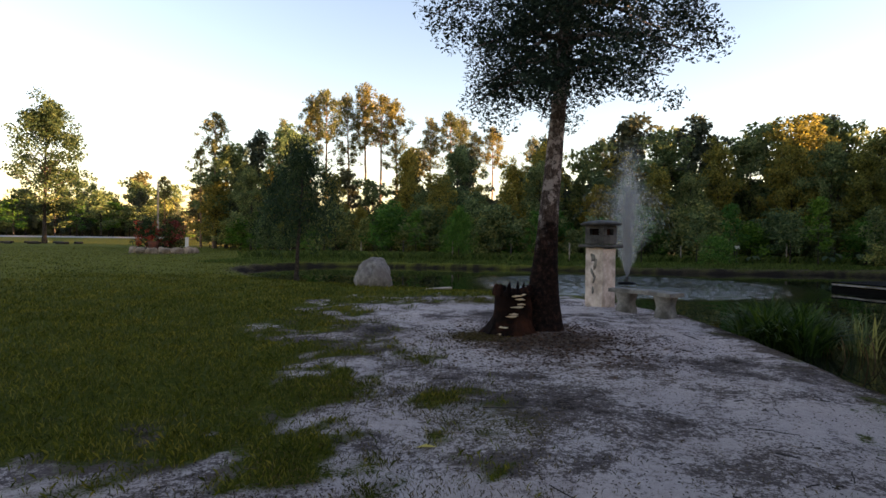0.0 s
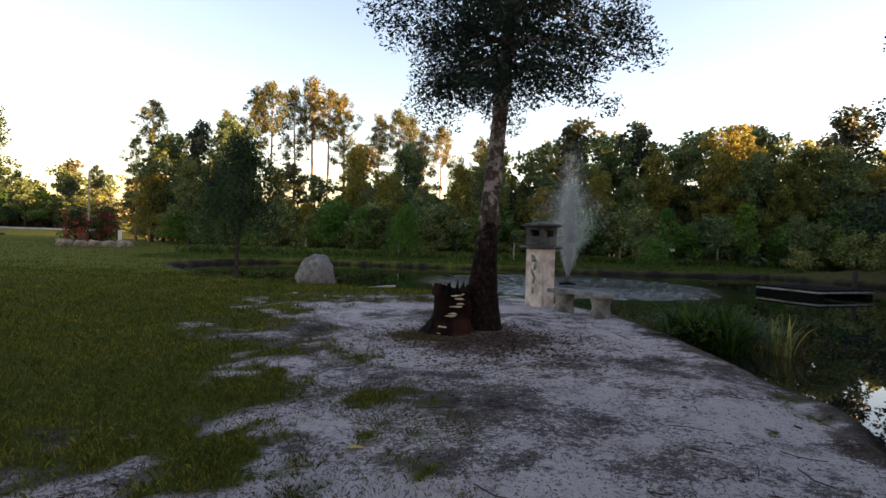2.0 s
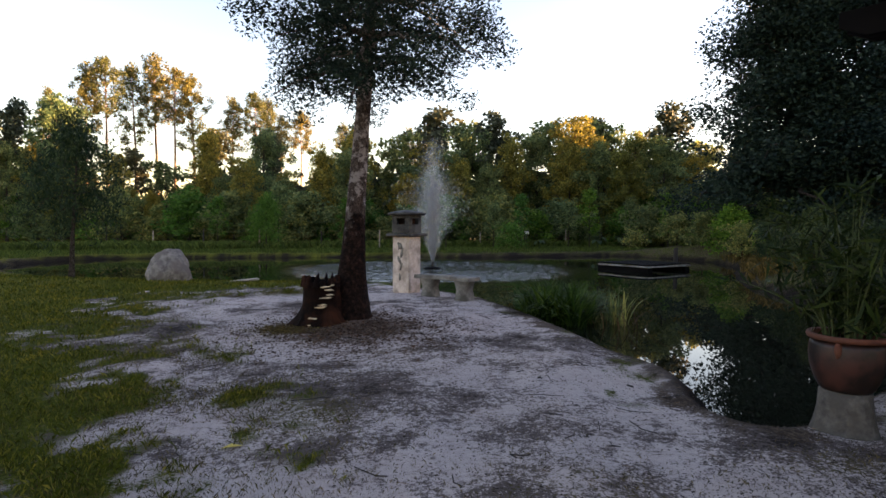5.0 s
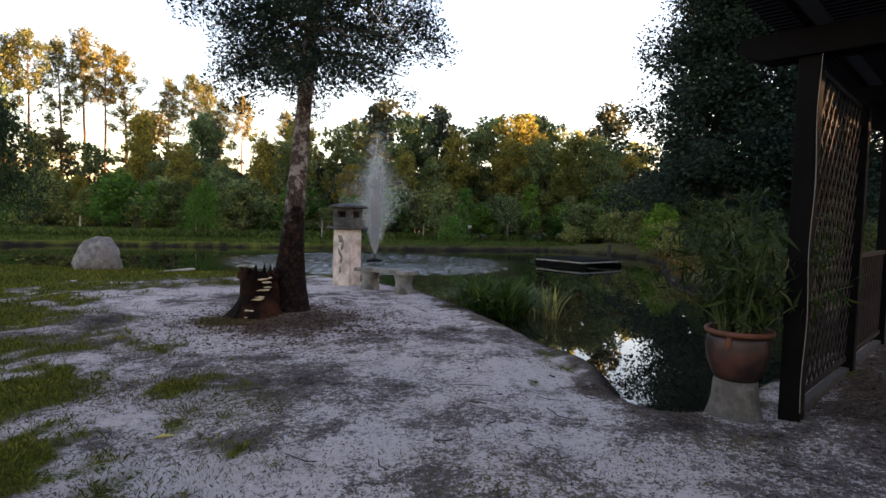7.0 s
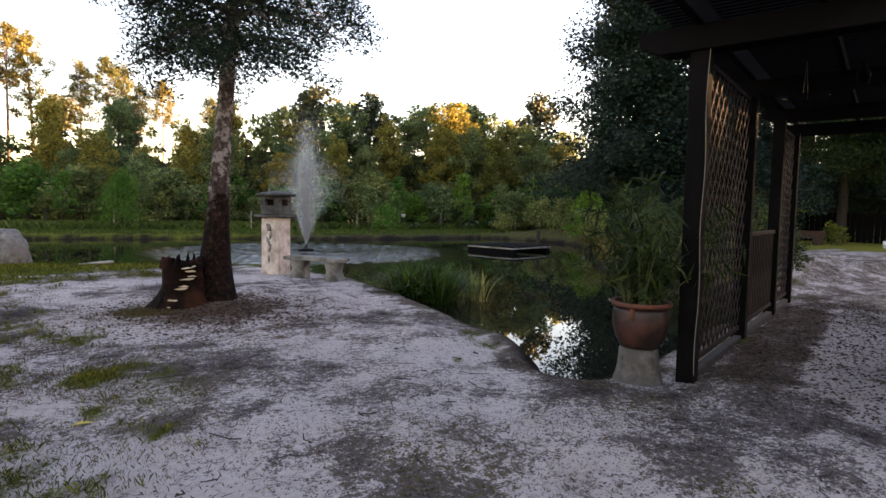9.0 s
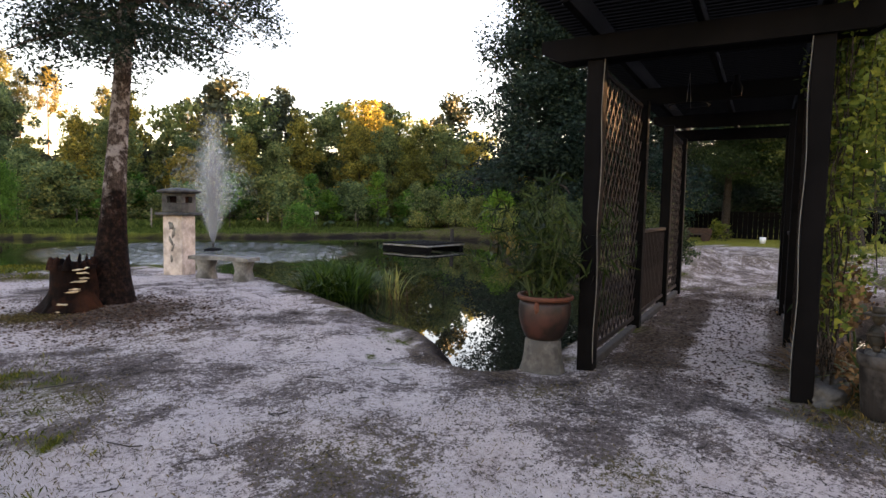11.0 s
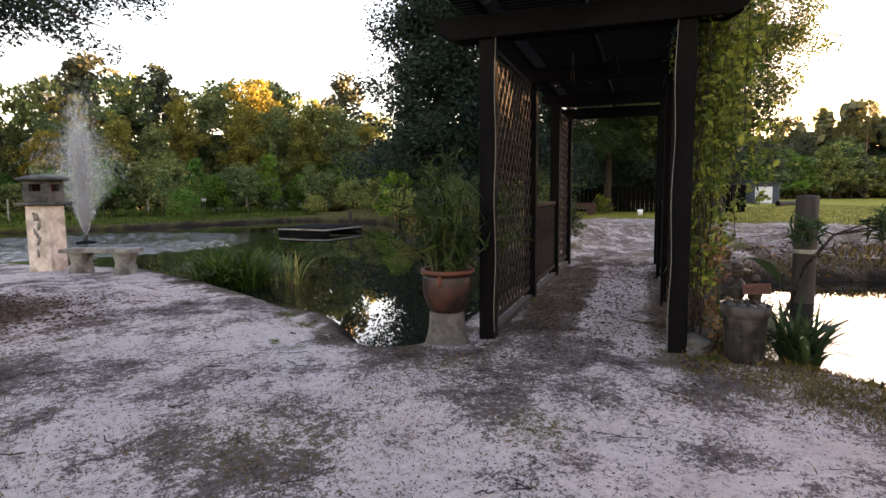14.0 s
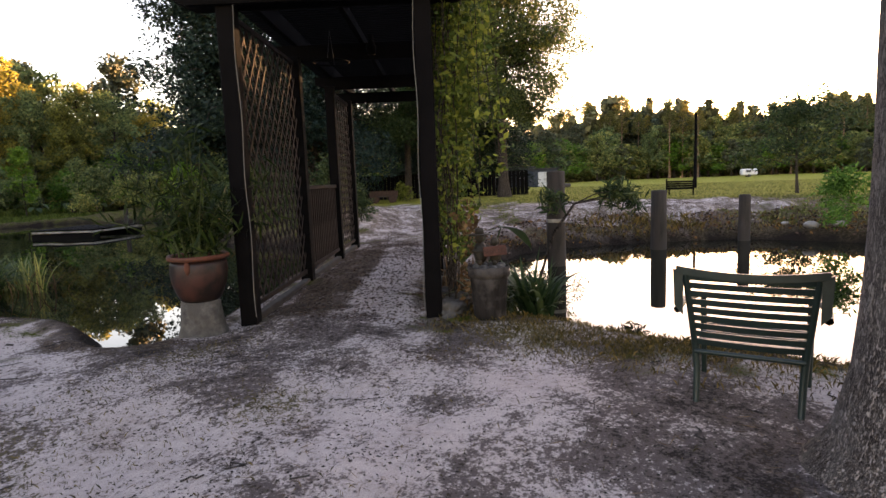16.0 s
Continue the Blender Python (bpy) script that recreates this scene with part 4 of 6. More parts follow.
def rock(size, seed, mat, flat=1.0, taper=0.0, sub=4, rough=0.16, square=2.0):
    bm = bmesh.new()
    bmesh.ops.create_icosphere(bm, subdivisions=sub, radius=1)
    off = Vector((seed * 7.3, seed * 1.7, seed * 3.1))
    for v in bm.verts:
        n = noise.noise(v.co * 1.1 + off) * rough * 1.6 + noise.noise(v.co * 3 + off) * rough * 0.6 + noise.noise(v.co * 8 + off) * rough * 0.16
        c = v.co * (1 + n) / sum(abs(a) ** square for a in v.co) ** (1 / square)
        k = 1 - taper * max(0, c.z)
        v.co = Vector((c.x * size[0] * k, c.y * size[1] * k, c.z * size[2]))
    me = bpy.data.meshes.new("rock")
    bm.to_mesh(me)
    bm.free()
    for p in me.polygons:
        p.use_smooth = True
    me.materials.append(mat)
    return me


def blades(roots, length, width, mat, bend=0.5, segs=4, up=0.8, spread=None):
    """Arching strap leaves, one strip each."""
    n = len(roots)
    az = rng.random(n) * 6.283 if spread is None else spread
    L = length * rng.uniform(0.6, 1.15, n)
    t = np.linspace(0, 1, segs + 1)
    out = np.stack([np.cos(az), np.sin(az), np.zeros(n)], -1)
    side = np.stack([-np.sin(az), np.cos(az), np.zeros(n)], -1)
    b = bend * rng.uniform(0.4, 1.5, n)
    r = (b[:, None] * t ** 1.6 * L[:, None])
    z = (up * t[None] - 0.55 * b[:, None] * t ** 2.4) * L[:, None]
    mid = roots[:, None] + out[:, None] * r[..., None] + np.array([0, 0, 1.0]) * z[..., None]
    w = (width * rng.uniform(0.6, 1.2, n))[:, None] * np.sin(np.clip(np.pi * (0.12 + 0.88 * t), 0, np.pi))[None] * 0.5 + 0.001
    v = np.stack([mid - side[:, None] * w[..., None], mid + side[:, None] * w[..., None]], 2).reshape(n, -1, 3)
    base = (np.arange(n) * (segs + 1) * 2)[:, None, None]
    k = np.arange(segs)[None, :, None] * 2
    f = base + k + np.array([0, 1, 3, 2])[None, None]
    return mesh_of("blades", v.reshape(-1, 3), f.reshape(-1, 4), mat, True)


def rod(points, radius, mat, sides=6):
    return mesh_of("rod", *tube(points, radius, sides), mat)


# -- stump with bracket fungi against the oak's foot
def stump():
    ob = thing("tree_stump", Matrix.Translation((1.04, 8.36, at_ground(1.04, 8.36) - 0.04)) @ Matrix.Diagonal((1, 1, 0.88, 1)), "dark charred stump with pale shelf fungi against an oak", "stump")
    part("stump_body", turned([(0.5, -0.14), (0.42, 0.02), (0.33, 0.14), (0.28, 0.28), (0.255, 0.45), (0.25, 0.6), (0.265, 0.68), (0.22, 0.7), (0.17, 0.62), (0.08, 0.5), (0.01, 0.48)], CHAR, 48, 0.08), ob)
    for i, (a, z, s) in enumerate(((-1.5, 0.58, 0.06), (-1.3, 0.53, 0.07), (-1.22, 0.45, 0.05), (-1.42, 0.41, 0.075), (-1.75, 0.27, 0.085), (-1.6, 0.3, 0.05), (-1.95, 0.1, 0.08), (-2.1, 0.0, 0.05), (-1.15, 0.6, 0.035))):
        r = 0.27 + max(0, 0.25 - z) * 0.35
        me = rock((s, s * 0.7, 0.013), 3 + i, FUNGUS, sub=3, rough=0.45)
        put("bracket_fungus", me, ob, Matrix.Translation((r * math.cos(a), r * math.sin(a), z + 0.05)) @ Matrix.Rotation(a + math.pi / 2, 4, "Z"), "pale shelf fungus")
    for i in range(7):
        a = -2.6 + i * 0.62
        L = rng.uniform(0.22, 0.4)
        t = np.linspace(0, 1, 6)[:, None]
        d = np.array([math.cos(a), math.sin(a), 0])
        p = d * (0.2 + t * L) + np.array([0, 0, 1]) * (0.22 * (1 - t) ** 2 - 0.03 * t)
        part("root", rod(p, np.linspace(0.09, 0.025, 6), CHAR, 8), ob)
    for i in range(16):
        a = i * 0.39 + rng.uniform(-0.1, 0.1)
        c = np.array([0.235 * math.cos(a), 0.235 * math.sin(a), 0.62])
        part("splinter", rod([c, c + (0, 0, rng.uniform(0.04, 0.16)), c + (0.01, 0, rng.uniform(0.1, 0.2))], [0.06, 0.035, 0.008], CHAR, 6), ob)
    return ob


stump()


# -- stone lantern on a pedestal
def lantern():
    ob = thing("garden_lantern", pose(3.3, 11.9, at_ground(3.3, 11.9) - 0.01, 0, 0, 38) @ Matrix.Scale(1.07, 4), "stone garden lantern on a pale square pedestal by the pond", "lantern")
    w = 0.4
    put("pedestal", box(w, w, 1.12, PINKSTONE, 0.012, True), ob, Matrix.Identity(4), "pale pink plaster pedestal")
    for i, (x, z, sx, sz, tilt) in enumerate(((0.02, 0.93, 0.1, 0.13, 20), (-0.03, 0.8, 0.06, 0.16, -15), (0.03, 0.66, 0.07, 0.15, 25), (-0.01, 0.52, 0.05, 0.12, -20), (0.02, 0.33, 0.045, 0.12, 5), (0.05, 0.98, 0.05, 0.06, 60))):
        put("relief_mark", rock((sx * 0.5, 0.012, sz * 0.6), 20 + i, CONCRETE, sub=2, rough=0.35), ob, Matrix.Translation((-w / 2 - 0.002, x, z)) @ Matrix.Rotation(radians(90), 4, "Z") @ Matrix.Rotation(radians(tilt), 4, "Y"))
    put("shelf", box(0.6, 0.6, 0.055, SLATE, 0.015, True), ob, Matrix.Translation((0, 0, 1.123)))
    # firebox of four corner posts and rails, its windows open onto an added dark core that stands for shade
    z0, hh, b = 1.186, 0.35, 0.42
    put("firebox_wall", box(b, b, 0.17, SLATE, 0.008, True), ob, Matrix.Translation((0, 0, z0)))
    put("firebox_lintel", box(b, b, 0.06, SLATE, 0.008, True), ob, Matrix.Translation((0, 0, z0 + hh - 0.06)))
    for sx in (-1, 1):
        for sy in (-1, 1):
            put("corner_post", box(0.11, 0.11, 0.124, SLATE, 0.006, True), ob, Matrix.Translation((sx * (b / 2 - 0.057), sy * (b / 2 - 0.057), z0 + 0.168)))
    put("core", box(0.26, 0.26, 0.12, CHAR, 0.01, True), ob, Matrix.Translation((0, 0, z0 + 0.169)))
    put("cap", turned([(0.02, z0 + hh + 0.001), (0.36, z0 + hh + 0.002), (0.4, z0 + hh + 0.025), (0.385, z0 + hh + 0.045), (0.28, z0 + hh + 0.075), (0.1, z0 + hh + 0.1), (0.005, z0 + hh + 0.105)], SLATE, 8, 0.0), ob, Matrix.Rotation(0.4, 4, "Z"), "mossy dark stone cap")
    return ob


lantern()


# -- concrete bench
def bench():
    ob = thing("concrete_bench", pose(3.8, 10.8, at_ground(3.8, 10.8), 0, 0, -58), "weathered concrete bench with two stout legs on the sand", "bench")
    n = 14
    x = np.linspace(-0.68, 0.68, n)
    arc = 0.1 * (1 - (x / 0.68) ** 2)
    lo, hi = np.stack([x, arc - 0.2, 0 * x], -1), np.stack([x, arc + 0.2, 0 * x], -1)
    v = np.concatenate([lo + (0, 0, 0.385), hi + (0, 0, 0.385), hi + (0, -0.01, 0.455), lo + (0, 0.01, 0.455)])
    k = np.arange(n - 1)
    f = np.concatenate([np.stack([a * n + k, a * n + k + 1, b * n + k + 1, b * n + k], -1) for a, b in ((1, 0), (2, 1), (3, 2), (0, 3))] + [np.array([[0, n, 2 * n, 3 * n], [4 * n - 1, 3 * n - 1, 2 * n - 1, n - 1]])])
    part("seat", mesh_of("seat", v, f, CONCRETE, False), ob)
    for s in (-1, 1):
        vv, ff = [], []
        for i, (z, wx, wy) in enumerate(((-0.04, 0.13, 0.17), (0.08, 0.12, 0.155), (0.2, 0.1, 0.13), (0.32, 0.12, 0.155), (0.384, 0.14, 0.175))):
            vv += [(sx * wx, sy * wy, z) for sx, sy in ((-1, -1), (1, -1), (1, 1), (-1, 1))]
            if i:
                ff += [[i * 4 - 4 + j, i * 4 - 4 + (j + 1) % 4, i * 4 + (j + 1) % 4, i * 4 + j] for j in range(4)]
        put("leg", mesh_of("leg", np.array(vv), np.array(ff), CONCRETE, True), ob, Matrix.Translation((s * 0.43, 0.03, 0)))
    return ob


bench()

# -- boulder, plank
bm_rock = rock((0.56, 0.4, 0.56), 4.0, BOULDER, taper=0.24, rough=0.2, square=2.4)
b_ob = new("boulder", bm_rock)
b_ob.matrix_world = pose(-1.78, 16.5, at_ground(-1.78, 16.5) + 0.24, 0, 4, 8)
tagged(b_ob, "upright grey granite boulder standing on the grass", "boulder")
p_ob = new("plank", box(0.95, 0.16, 0.05, PALEWOOD, 0.01))
p_ob.matrix_world = pose(0.0, 16.45, at_ground(0.0, 16.45) + 0.045, 2, -2, 30)
tagged(p_ob, "pale bleached plank lying on the grass by the water", "plank")


# -- fountain
def fountain():
    x, y = FOUNTAIN
    ob = thing("fountain", Matrix.Translation((x, y, WATER_Z)), "white fountain spray rising from a pond nozzle", "fountain")
    part("float", turned([(0.02, -0.06), (0.3, -0.05), (0.34, 0.0), (0.3, 0.05), (0.1, 0.09), (0.01, 0.09)], DARKWOOD, 20), ob)
    put("nozzle", turned([(0.01, 0.0), (0.05, 0.0), (0.05, 0.16), (0.03, 0.2), (0.01, 0.2)], SLATE, 12), ob, Matrix.Translation((0, 0, 0.085)))
    m, nt, bsdf = material("spray_droplets")
    bsdf.inputs["Base Color"].default_value = (0.85, 0.88, 0.92, 1)
    bsdf.inputs["Roughness"].default_value = 0.25
    tr = nt.nodes.new("ShaderNodeBsdfTransparent")
    sh = nt.nodes.new("ShaderNodeMixShader")
    sh.inputs[0].default_value = 0.065
    nt.links.new(tr.outputs[0], sh.inputs[1])
    nt.links.new(bsdf.outputs[0], sh.inputs[2])
    nt.links.new(sh.outputs[0], nt.nodes["Material Output"].inputs["Surface"])

    def jets(n, top, reach, spread, last):
        """Droplets on their parabolas; last above one lets them fall again."""
        az = rng.random(n) * 6.283
        e = reach * np.abs(1 + rng.normal(size=n) * spread)
        t = rng.random(n) * last
        h = top * rng.uniform(0.45, 1.05, n) ** 0.7
        z = h * (2 * t - t ** 2)
        p = np.stack([(0.02 + e * t) * np.cos(az), (0.02 + e * t) * np.sin(az), 0.25 + z], -1)
        d = np.stack([e * np.cos(az), e * np.sin(az), 2 * h * (1 - t)], -1)
        d /= np.linalg.norm(d, axis=1, keepdims=True)
        L = rng.uniform(0.04, 0.3, (n, 1)) * (0.4 + abs(1 - t[:, None]))
        s = np.cross(d, rng.normal(size=(n, 3)))
        s /= np.linalg.norm(s, axis=1, keepdims=True)
        w = rng.uniform(0.004, 0.014, (n, 1)) * (1 + t[:, None])
        keep = p[:, 2] > 0.03
        v = np.stack([p - d * L, p + s * w, p + d * L * 0.6, p - s * w], 1)[keep].reshape(-1, 3)
        i = np.arange(keep.sum())[:, None] * 4
        return v, np.concatenate([i, i + 1, i + 2, i + 3], 1)

    part("spray", mesh_of("spray", *joined([jets(5500, 4.8, 0.3, 0.6, 1.0), jets(4500, 3.8, 0.5, 0.35, 1.0), jets(3600, 2.3, 0.88, 0.13, 1.0), jets(5000, 3.3, 0.72, 0.4, 1.5)]), m, False), ob, "white falling droplets")["kind"] = "stuff"
    return ob


fountain()


# -- floating dock
def dock():
    ob = thing("floating_dock", pose(15.3, 18.4, WATER_Z, 0, 0, 14), "low floating dock with dark boards and pale edges", "dock")
    L, Wd = 2.4, 2.7
    for s in (-1, 1):
        put("float_beam", box(0.3, L, 0.2, DARKWOOD, 0.02), ob, Matrix.Translation((s * (Wd / 2 - 0.2), 0.6, 0.04)))
    put("edge_beam", box(Wd, 0.06, 0.06, WHITESTONE, 0.008), ob, Matrix.Translation((0, 0.6 - L / 2, 0.2)))
    for s in (-1, 1):
        put("edge_beam", box(0.06, L - 0.12, 0.06, WHITESTONE, 0.008), ob, Matrix.Translation((s * (Wd / 2 - 0.03), 0.6, 0.2)))
    nb = 24
    for i in range(nb):
        put("board", box(Wd - 0.06, L / nb - 0.02, 0.035, DARKWOOD, 0.004), ob, Matrix.Translation((0, 0.6 - L / 2 + (i + 0.5) * L / nb, 0.27)))
    put("mooring_post", rod([(0, 0, -0.6), (0, 0, 0.85)], [0.09, 0.08], OLDWOOD, 10), ob, Matrix.Translation((Wd / 2 + 0.2, 0.2, 0)))
    return ob


dock()


# -- pergola over the causeway
def pergola():
    ob = thing("pergola", pose(4.69, 2.06, 0, 0, 0, 20.3), "dark-stained wooden pergola with lattice sides over a sandy path", "pergola")
    V, PW, top = 0.85, 0.15, 2.8
    bays = (0.0, 2.2, 4.4, 6.1)
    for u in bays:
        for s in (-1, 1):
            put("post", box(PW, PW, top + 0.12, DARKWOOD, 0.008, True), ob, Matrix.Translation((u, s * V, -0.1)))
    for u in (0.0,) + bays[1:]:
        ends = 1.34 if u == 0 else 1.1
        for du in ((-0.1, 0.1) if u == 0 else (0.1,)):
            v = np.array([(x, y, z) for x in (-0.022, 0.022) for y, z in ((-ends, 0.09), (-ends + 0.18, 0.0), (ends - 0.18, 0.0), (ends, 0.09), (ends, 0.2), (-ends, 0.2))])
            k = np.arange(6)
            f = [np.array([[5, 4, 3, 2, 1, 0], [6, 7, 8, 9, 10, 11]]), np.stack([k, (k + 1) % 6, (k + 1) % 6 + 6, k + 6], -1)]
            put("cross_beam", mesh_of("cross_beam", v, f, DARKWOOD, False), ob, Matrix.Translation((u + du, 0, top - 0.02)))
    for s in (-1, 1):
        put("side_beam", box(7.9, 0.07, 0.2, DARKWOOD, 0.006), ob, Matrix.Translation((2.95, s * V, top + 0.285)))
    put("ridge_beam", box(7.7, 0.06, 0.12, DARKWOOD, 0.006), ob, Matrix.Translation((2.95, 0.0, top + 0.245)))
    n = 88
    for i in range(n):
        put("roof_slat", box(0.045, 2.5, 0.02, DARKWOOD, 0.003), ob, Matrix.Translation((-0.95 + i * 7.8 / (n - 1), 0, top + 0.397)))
    # lattice panels in the end bays, railing between
    for s in (-1, 1):
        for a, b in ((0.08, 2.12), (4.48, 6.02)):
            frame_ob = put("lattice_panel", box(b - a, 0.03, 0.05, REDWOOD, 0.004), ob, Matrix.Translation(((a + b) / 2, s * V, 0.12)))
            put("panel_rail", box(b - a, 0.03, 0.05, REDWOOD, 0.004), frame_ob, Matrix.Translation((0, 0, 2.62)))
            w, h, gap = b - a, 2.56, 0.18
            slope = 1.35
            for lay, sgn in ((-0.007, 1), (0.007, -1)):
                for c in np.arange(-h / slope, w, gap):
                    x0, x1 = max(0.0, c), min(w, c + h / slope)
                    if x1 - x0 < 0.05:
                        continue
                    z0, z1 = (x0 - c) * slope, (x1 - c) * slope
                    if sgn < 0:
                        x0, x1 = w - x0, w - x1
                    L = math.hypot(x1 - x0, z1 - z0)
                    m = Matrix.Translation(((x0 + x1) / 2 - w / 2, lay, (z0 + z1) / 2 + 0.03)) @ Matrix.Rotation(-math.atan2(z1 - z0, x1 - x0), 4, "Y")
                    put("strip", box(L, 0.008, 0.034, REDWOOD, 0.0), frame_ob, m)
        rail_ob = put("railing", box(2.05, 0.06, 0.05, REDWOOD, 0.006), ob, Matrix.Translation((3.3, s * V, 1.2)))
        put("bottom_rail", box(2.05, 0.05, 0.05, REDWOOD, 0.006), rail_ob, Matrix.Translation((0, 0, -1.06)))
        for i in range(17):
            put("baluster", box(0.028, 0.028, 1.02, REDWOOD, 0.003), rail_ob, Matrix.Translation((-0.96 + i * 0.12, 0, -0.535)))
    for s in (-1, 1):
        z = np.linspace(0.05, top, 24)
        p = np.stack([-0.085 + 0 * z, s * (V - 0.08) + 0.008 * np.sin(z * 6), z], -1)
        part("light_cord", rod(p, 0.0032, CORD), ob, "pale cord stapled up the post")
    a = np.linspace(0, 2 * np.pi, 30)
    part("wire_hoop", rod(np.stack([1.5 + 0.2 * np.cos(a), 0.25 + 0.2 * np.sin(a), 2.6 + 0 * a], -1), 0.006, DARKWOOD), ob, "hanging wire hoop")
    for hx, hy in ((1.3, 0.25), (1.7, 0.25)):
        part("hoop_wire", rod([(hx, hy, 2.6), (1.5, 0.25, 2.95)], 0.002, SLATE), ob)
    put("ceiling_lamp", turned([(0.01, 0.0), (0.05, 0.01), (0.06, 0.1), (0.03, 0.16), (0.03, 0.22)], DARKWOOD, 14), ob, Matrix.Translation((1.6, -0.2, 2.68)), "small dark lamp under the ridge")
    # sills at the foot of the panels
    for s in (-1, 1):
        put("sill", box(6.1, 0.09, 0.14, OLDWOOD, 0.01), ob, Matrix.Translation((3.05, s * V, -0.045)))
    return ob, Matrix.Translation((4.69, 2.06, 0)) @ Matrix.Rotation(radians(20.3), 4, "Z")


PERGOLA, PM = pergola()


def in_pergola(u, v, z):
    return np.array((PM @ Vector((u, v, z)))[:])


# climbing vine over the outer side of the pergola, in hanging strands of uneven length
def vine():
    ob = thing("climbing_vine", PM @ Matrix.Translation((0.3, -1.05, 0)), "yellow-green climbing vine hanging on the pergola side", "vine")
    cl, sz = [], []
    for i in range(30):
        u0 = rng.uniform(-0.2, 1.0)
        z = np.linspace(0, 3.2, 12)
        p = np.stack([u0 + np.cumsum(rng.normal(size=12)) * 0.05, 0.02 + np.cumsum(rng.normal(size=12)) * 0.03, z], -1)
        part("stem", rod(p, 0.005, BARK, 4), ob)
        for q in p[2:]:
            if rng.random() < 0.35 + 0.2 * q[2]:
                cl.append(q + (0, -0.1 * rng.random(), 0))
                sz.append(rng.uniform(0.06, 0.17))
    for i in range(26):
        # strands that hang free from the roof's edge
        u0, v0, z0, drop = rng.uniform(-0.35, 1.1), rng.uniform(-0.42, 0.0), rng.uniform(2.7, 3.35), rng.uniform(0.5, 2.3)
        t = np.linspace(0, 1, 8)
        p = np.stack([u0 + 0.1 * np.sin(5 * t + i), v0 + 0.16 * t * np.sin(i), z0 - drop * t], -1)
        part("strand", rod(p, 0.004, BARK, 4), ob)
        for q in p:
            cl.append(q)
            sz.append(rng.uniform(0.07, 0.15))
    for i in range(30):
        cl.append((rng.uniform(-0.4, 1.6), rng.uniform(-0.4, 0.15), rng.uniform(2.6, 3.5)))
        sz.append(rng.uniform(0.12, 0.26))
    pts = clump_points(cl, sz, 9500, 1.3)
    part("leaves", mesh_of("leaves", *leaves_at(pts, 0.07, 0.55, 0.3, 0.6), LEAF_VINE, False), ob)
    low = clump_points([(rng.uniform(-0.25, 1.0), rng.uniform(-0.2, 0.05), rng.uniform(0.05, 0.9)) for _ in range(16)], 0.14, 600, 1.2)
    part("dry_leaves", mesh_of("dry_leaves", *leaves_at(low, 0.06, 0.6, 0.3, 0.5), LEAF_DRY, False), ob, "withered brown leaves")


vine()


# -- large pot with bamboo on a concrete pedestal
def bamboo_pot():
    x, y = 4.06, 3.1
    ob = thing("potted_bamboo", Matrix.Translation((x, y, -0.02)), "brown pot of leafy bamboo on a concrete pedestal at the water", "potted plant")
    part("pedestal", turned([(0.24, -0.5), (0.22, -0.05), (0.19, 0.05), (0.172, 0.15), (0.162, 0.27), (0.15, 0.28), (0.01, 0.28)], DAMPSTONE, 26, 0.05), ob)
    pot = part("pot", turned([(0.01, 0.281), (0.155, 0.282), (0.172, 0.3), (0.2, 0.36), (0.228, 0.45), (0.238, 0.53), (0.234, 0.6), (0.222, 0.65), (0.205, 0.6), (0.01, 0.6)], GLAZE, 32, 0.006), ob)
    put("rim", turned([(0.222, 0.64), (0.25, 0.645), (0.258, 0.665), (0.25, 0.685), (0.22, 0.68), (0.21, 0.62)], TERRACOTTA, 32, 0.008), pot, Matrix.Identity(4), "chipped terracotta rim")
    put("drip", rock((0.035, 0.02, 0.06), 9, TERRACOTTA, sub=2), pot, Matrix.Translation((-0.215, -0.09, 0.59)))
    put("soil", turned([(0.01, 0.63), (0.21, 0.625)], SOIL, 24), pot, Matrix.Identity(4))
    cl = []
    cane = grained("bamboo_cane", (0.02, 0.035, 0.01), (0.06, 0.075, 0.022), 20)
    for i in range(34):
        a, r0 = rng.random() * 6.28, 0.15 * math.sqrt(rng.random())
        h = rng.uniform(0.4, 1.12)
        t = np.linspace(0, 1, 7)
        lean = rng.uniform(0.05, 0.62)
        p = np.stack([(r0 + lean * t ** 1.6) * math.cos(a), (r0 + lean * t ** 1.6) * math.sin(a), 0.6 + h * t - 0.12 * lean * t ** 3], -1)
        part("cane", rod(p, np.linspace(0.008, 0.003, 7), cane, 5), ob)
        for q in p[2:]:
            cl.append(q)
    pts = clump_points(cl, 0.13, 1000, 1.2)
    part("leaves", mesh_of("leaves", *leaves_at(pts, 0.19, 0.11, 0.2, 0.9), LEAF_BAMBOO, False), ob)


bamboo_pot()


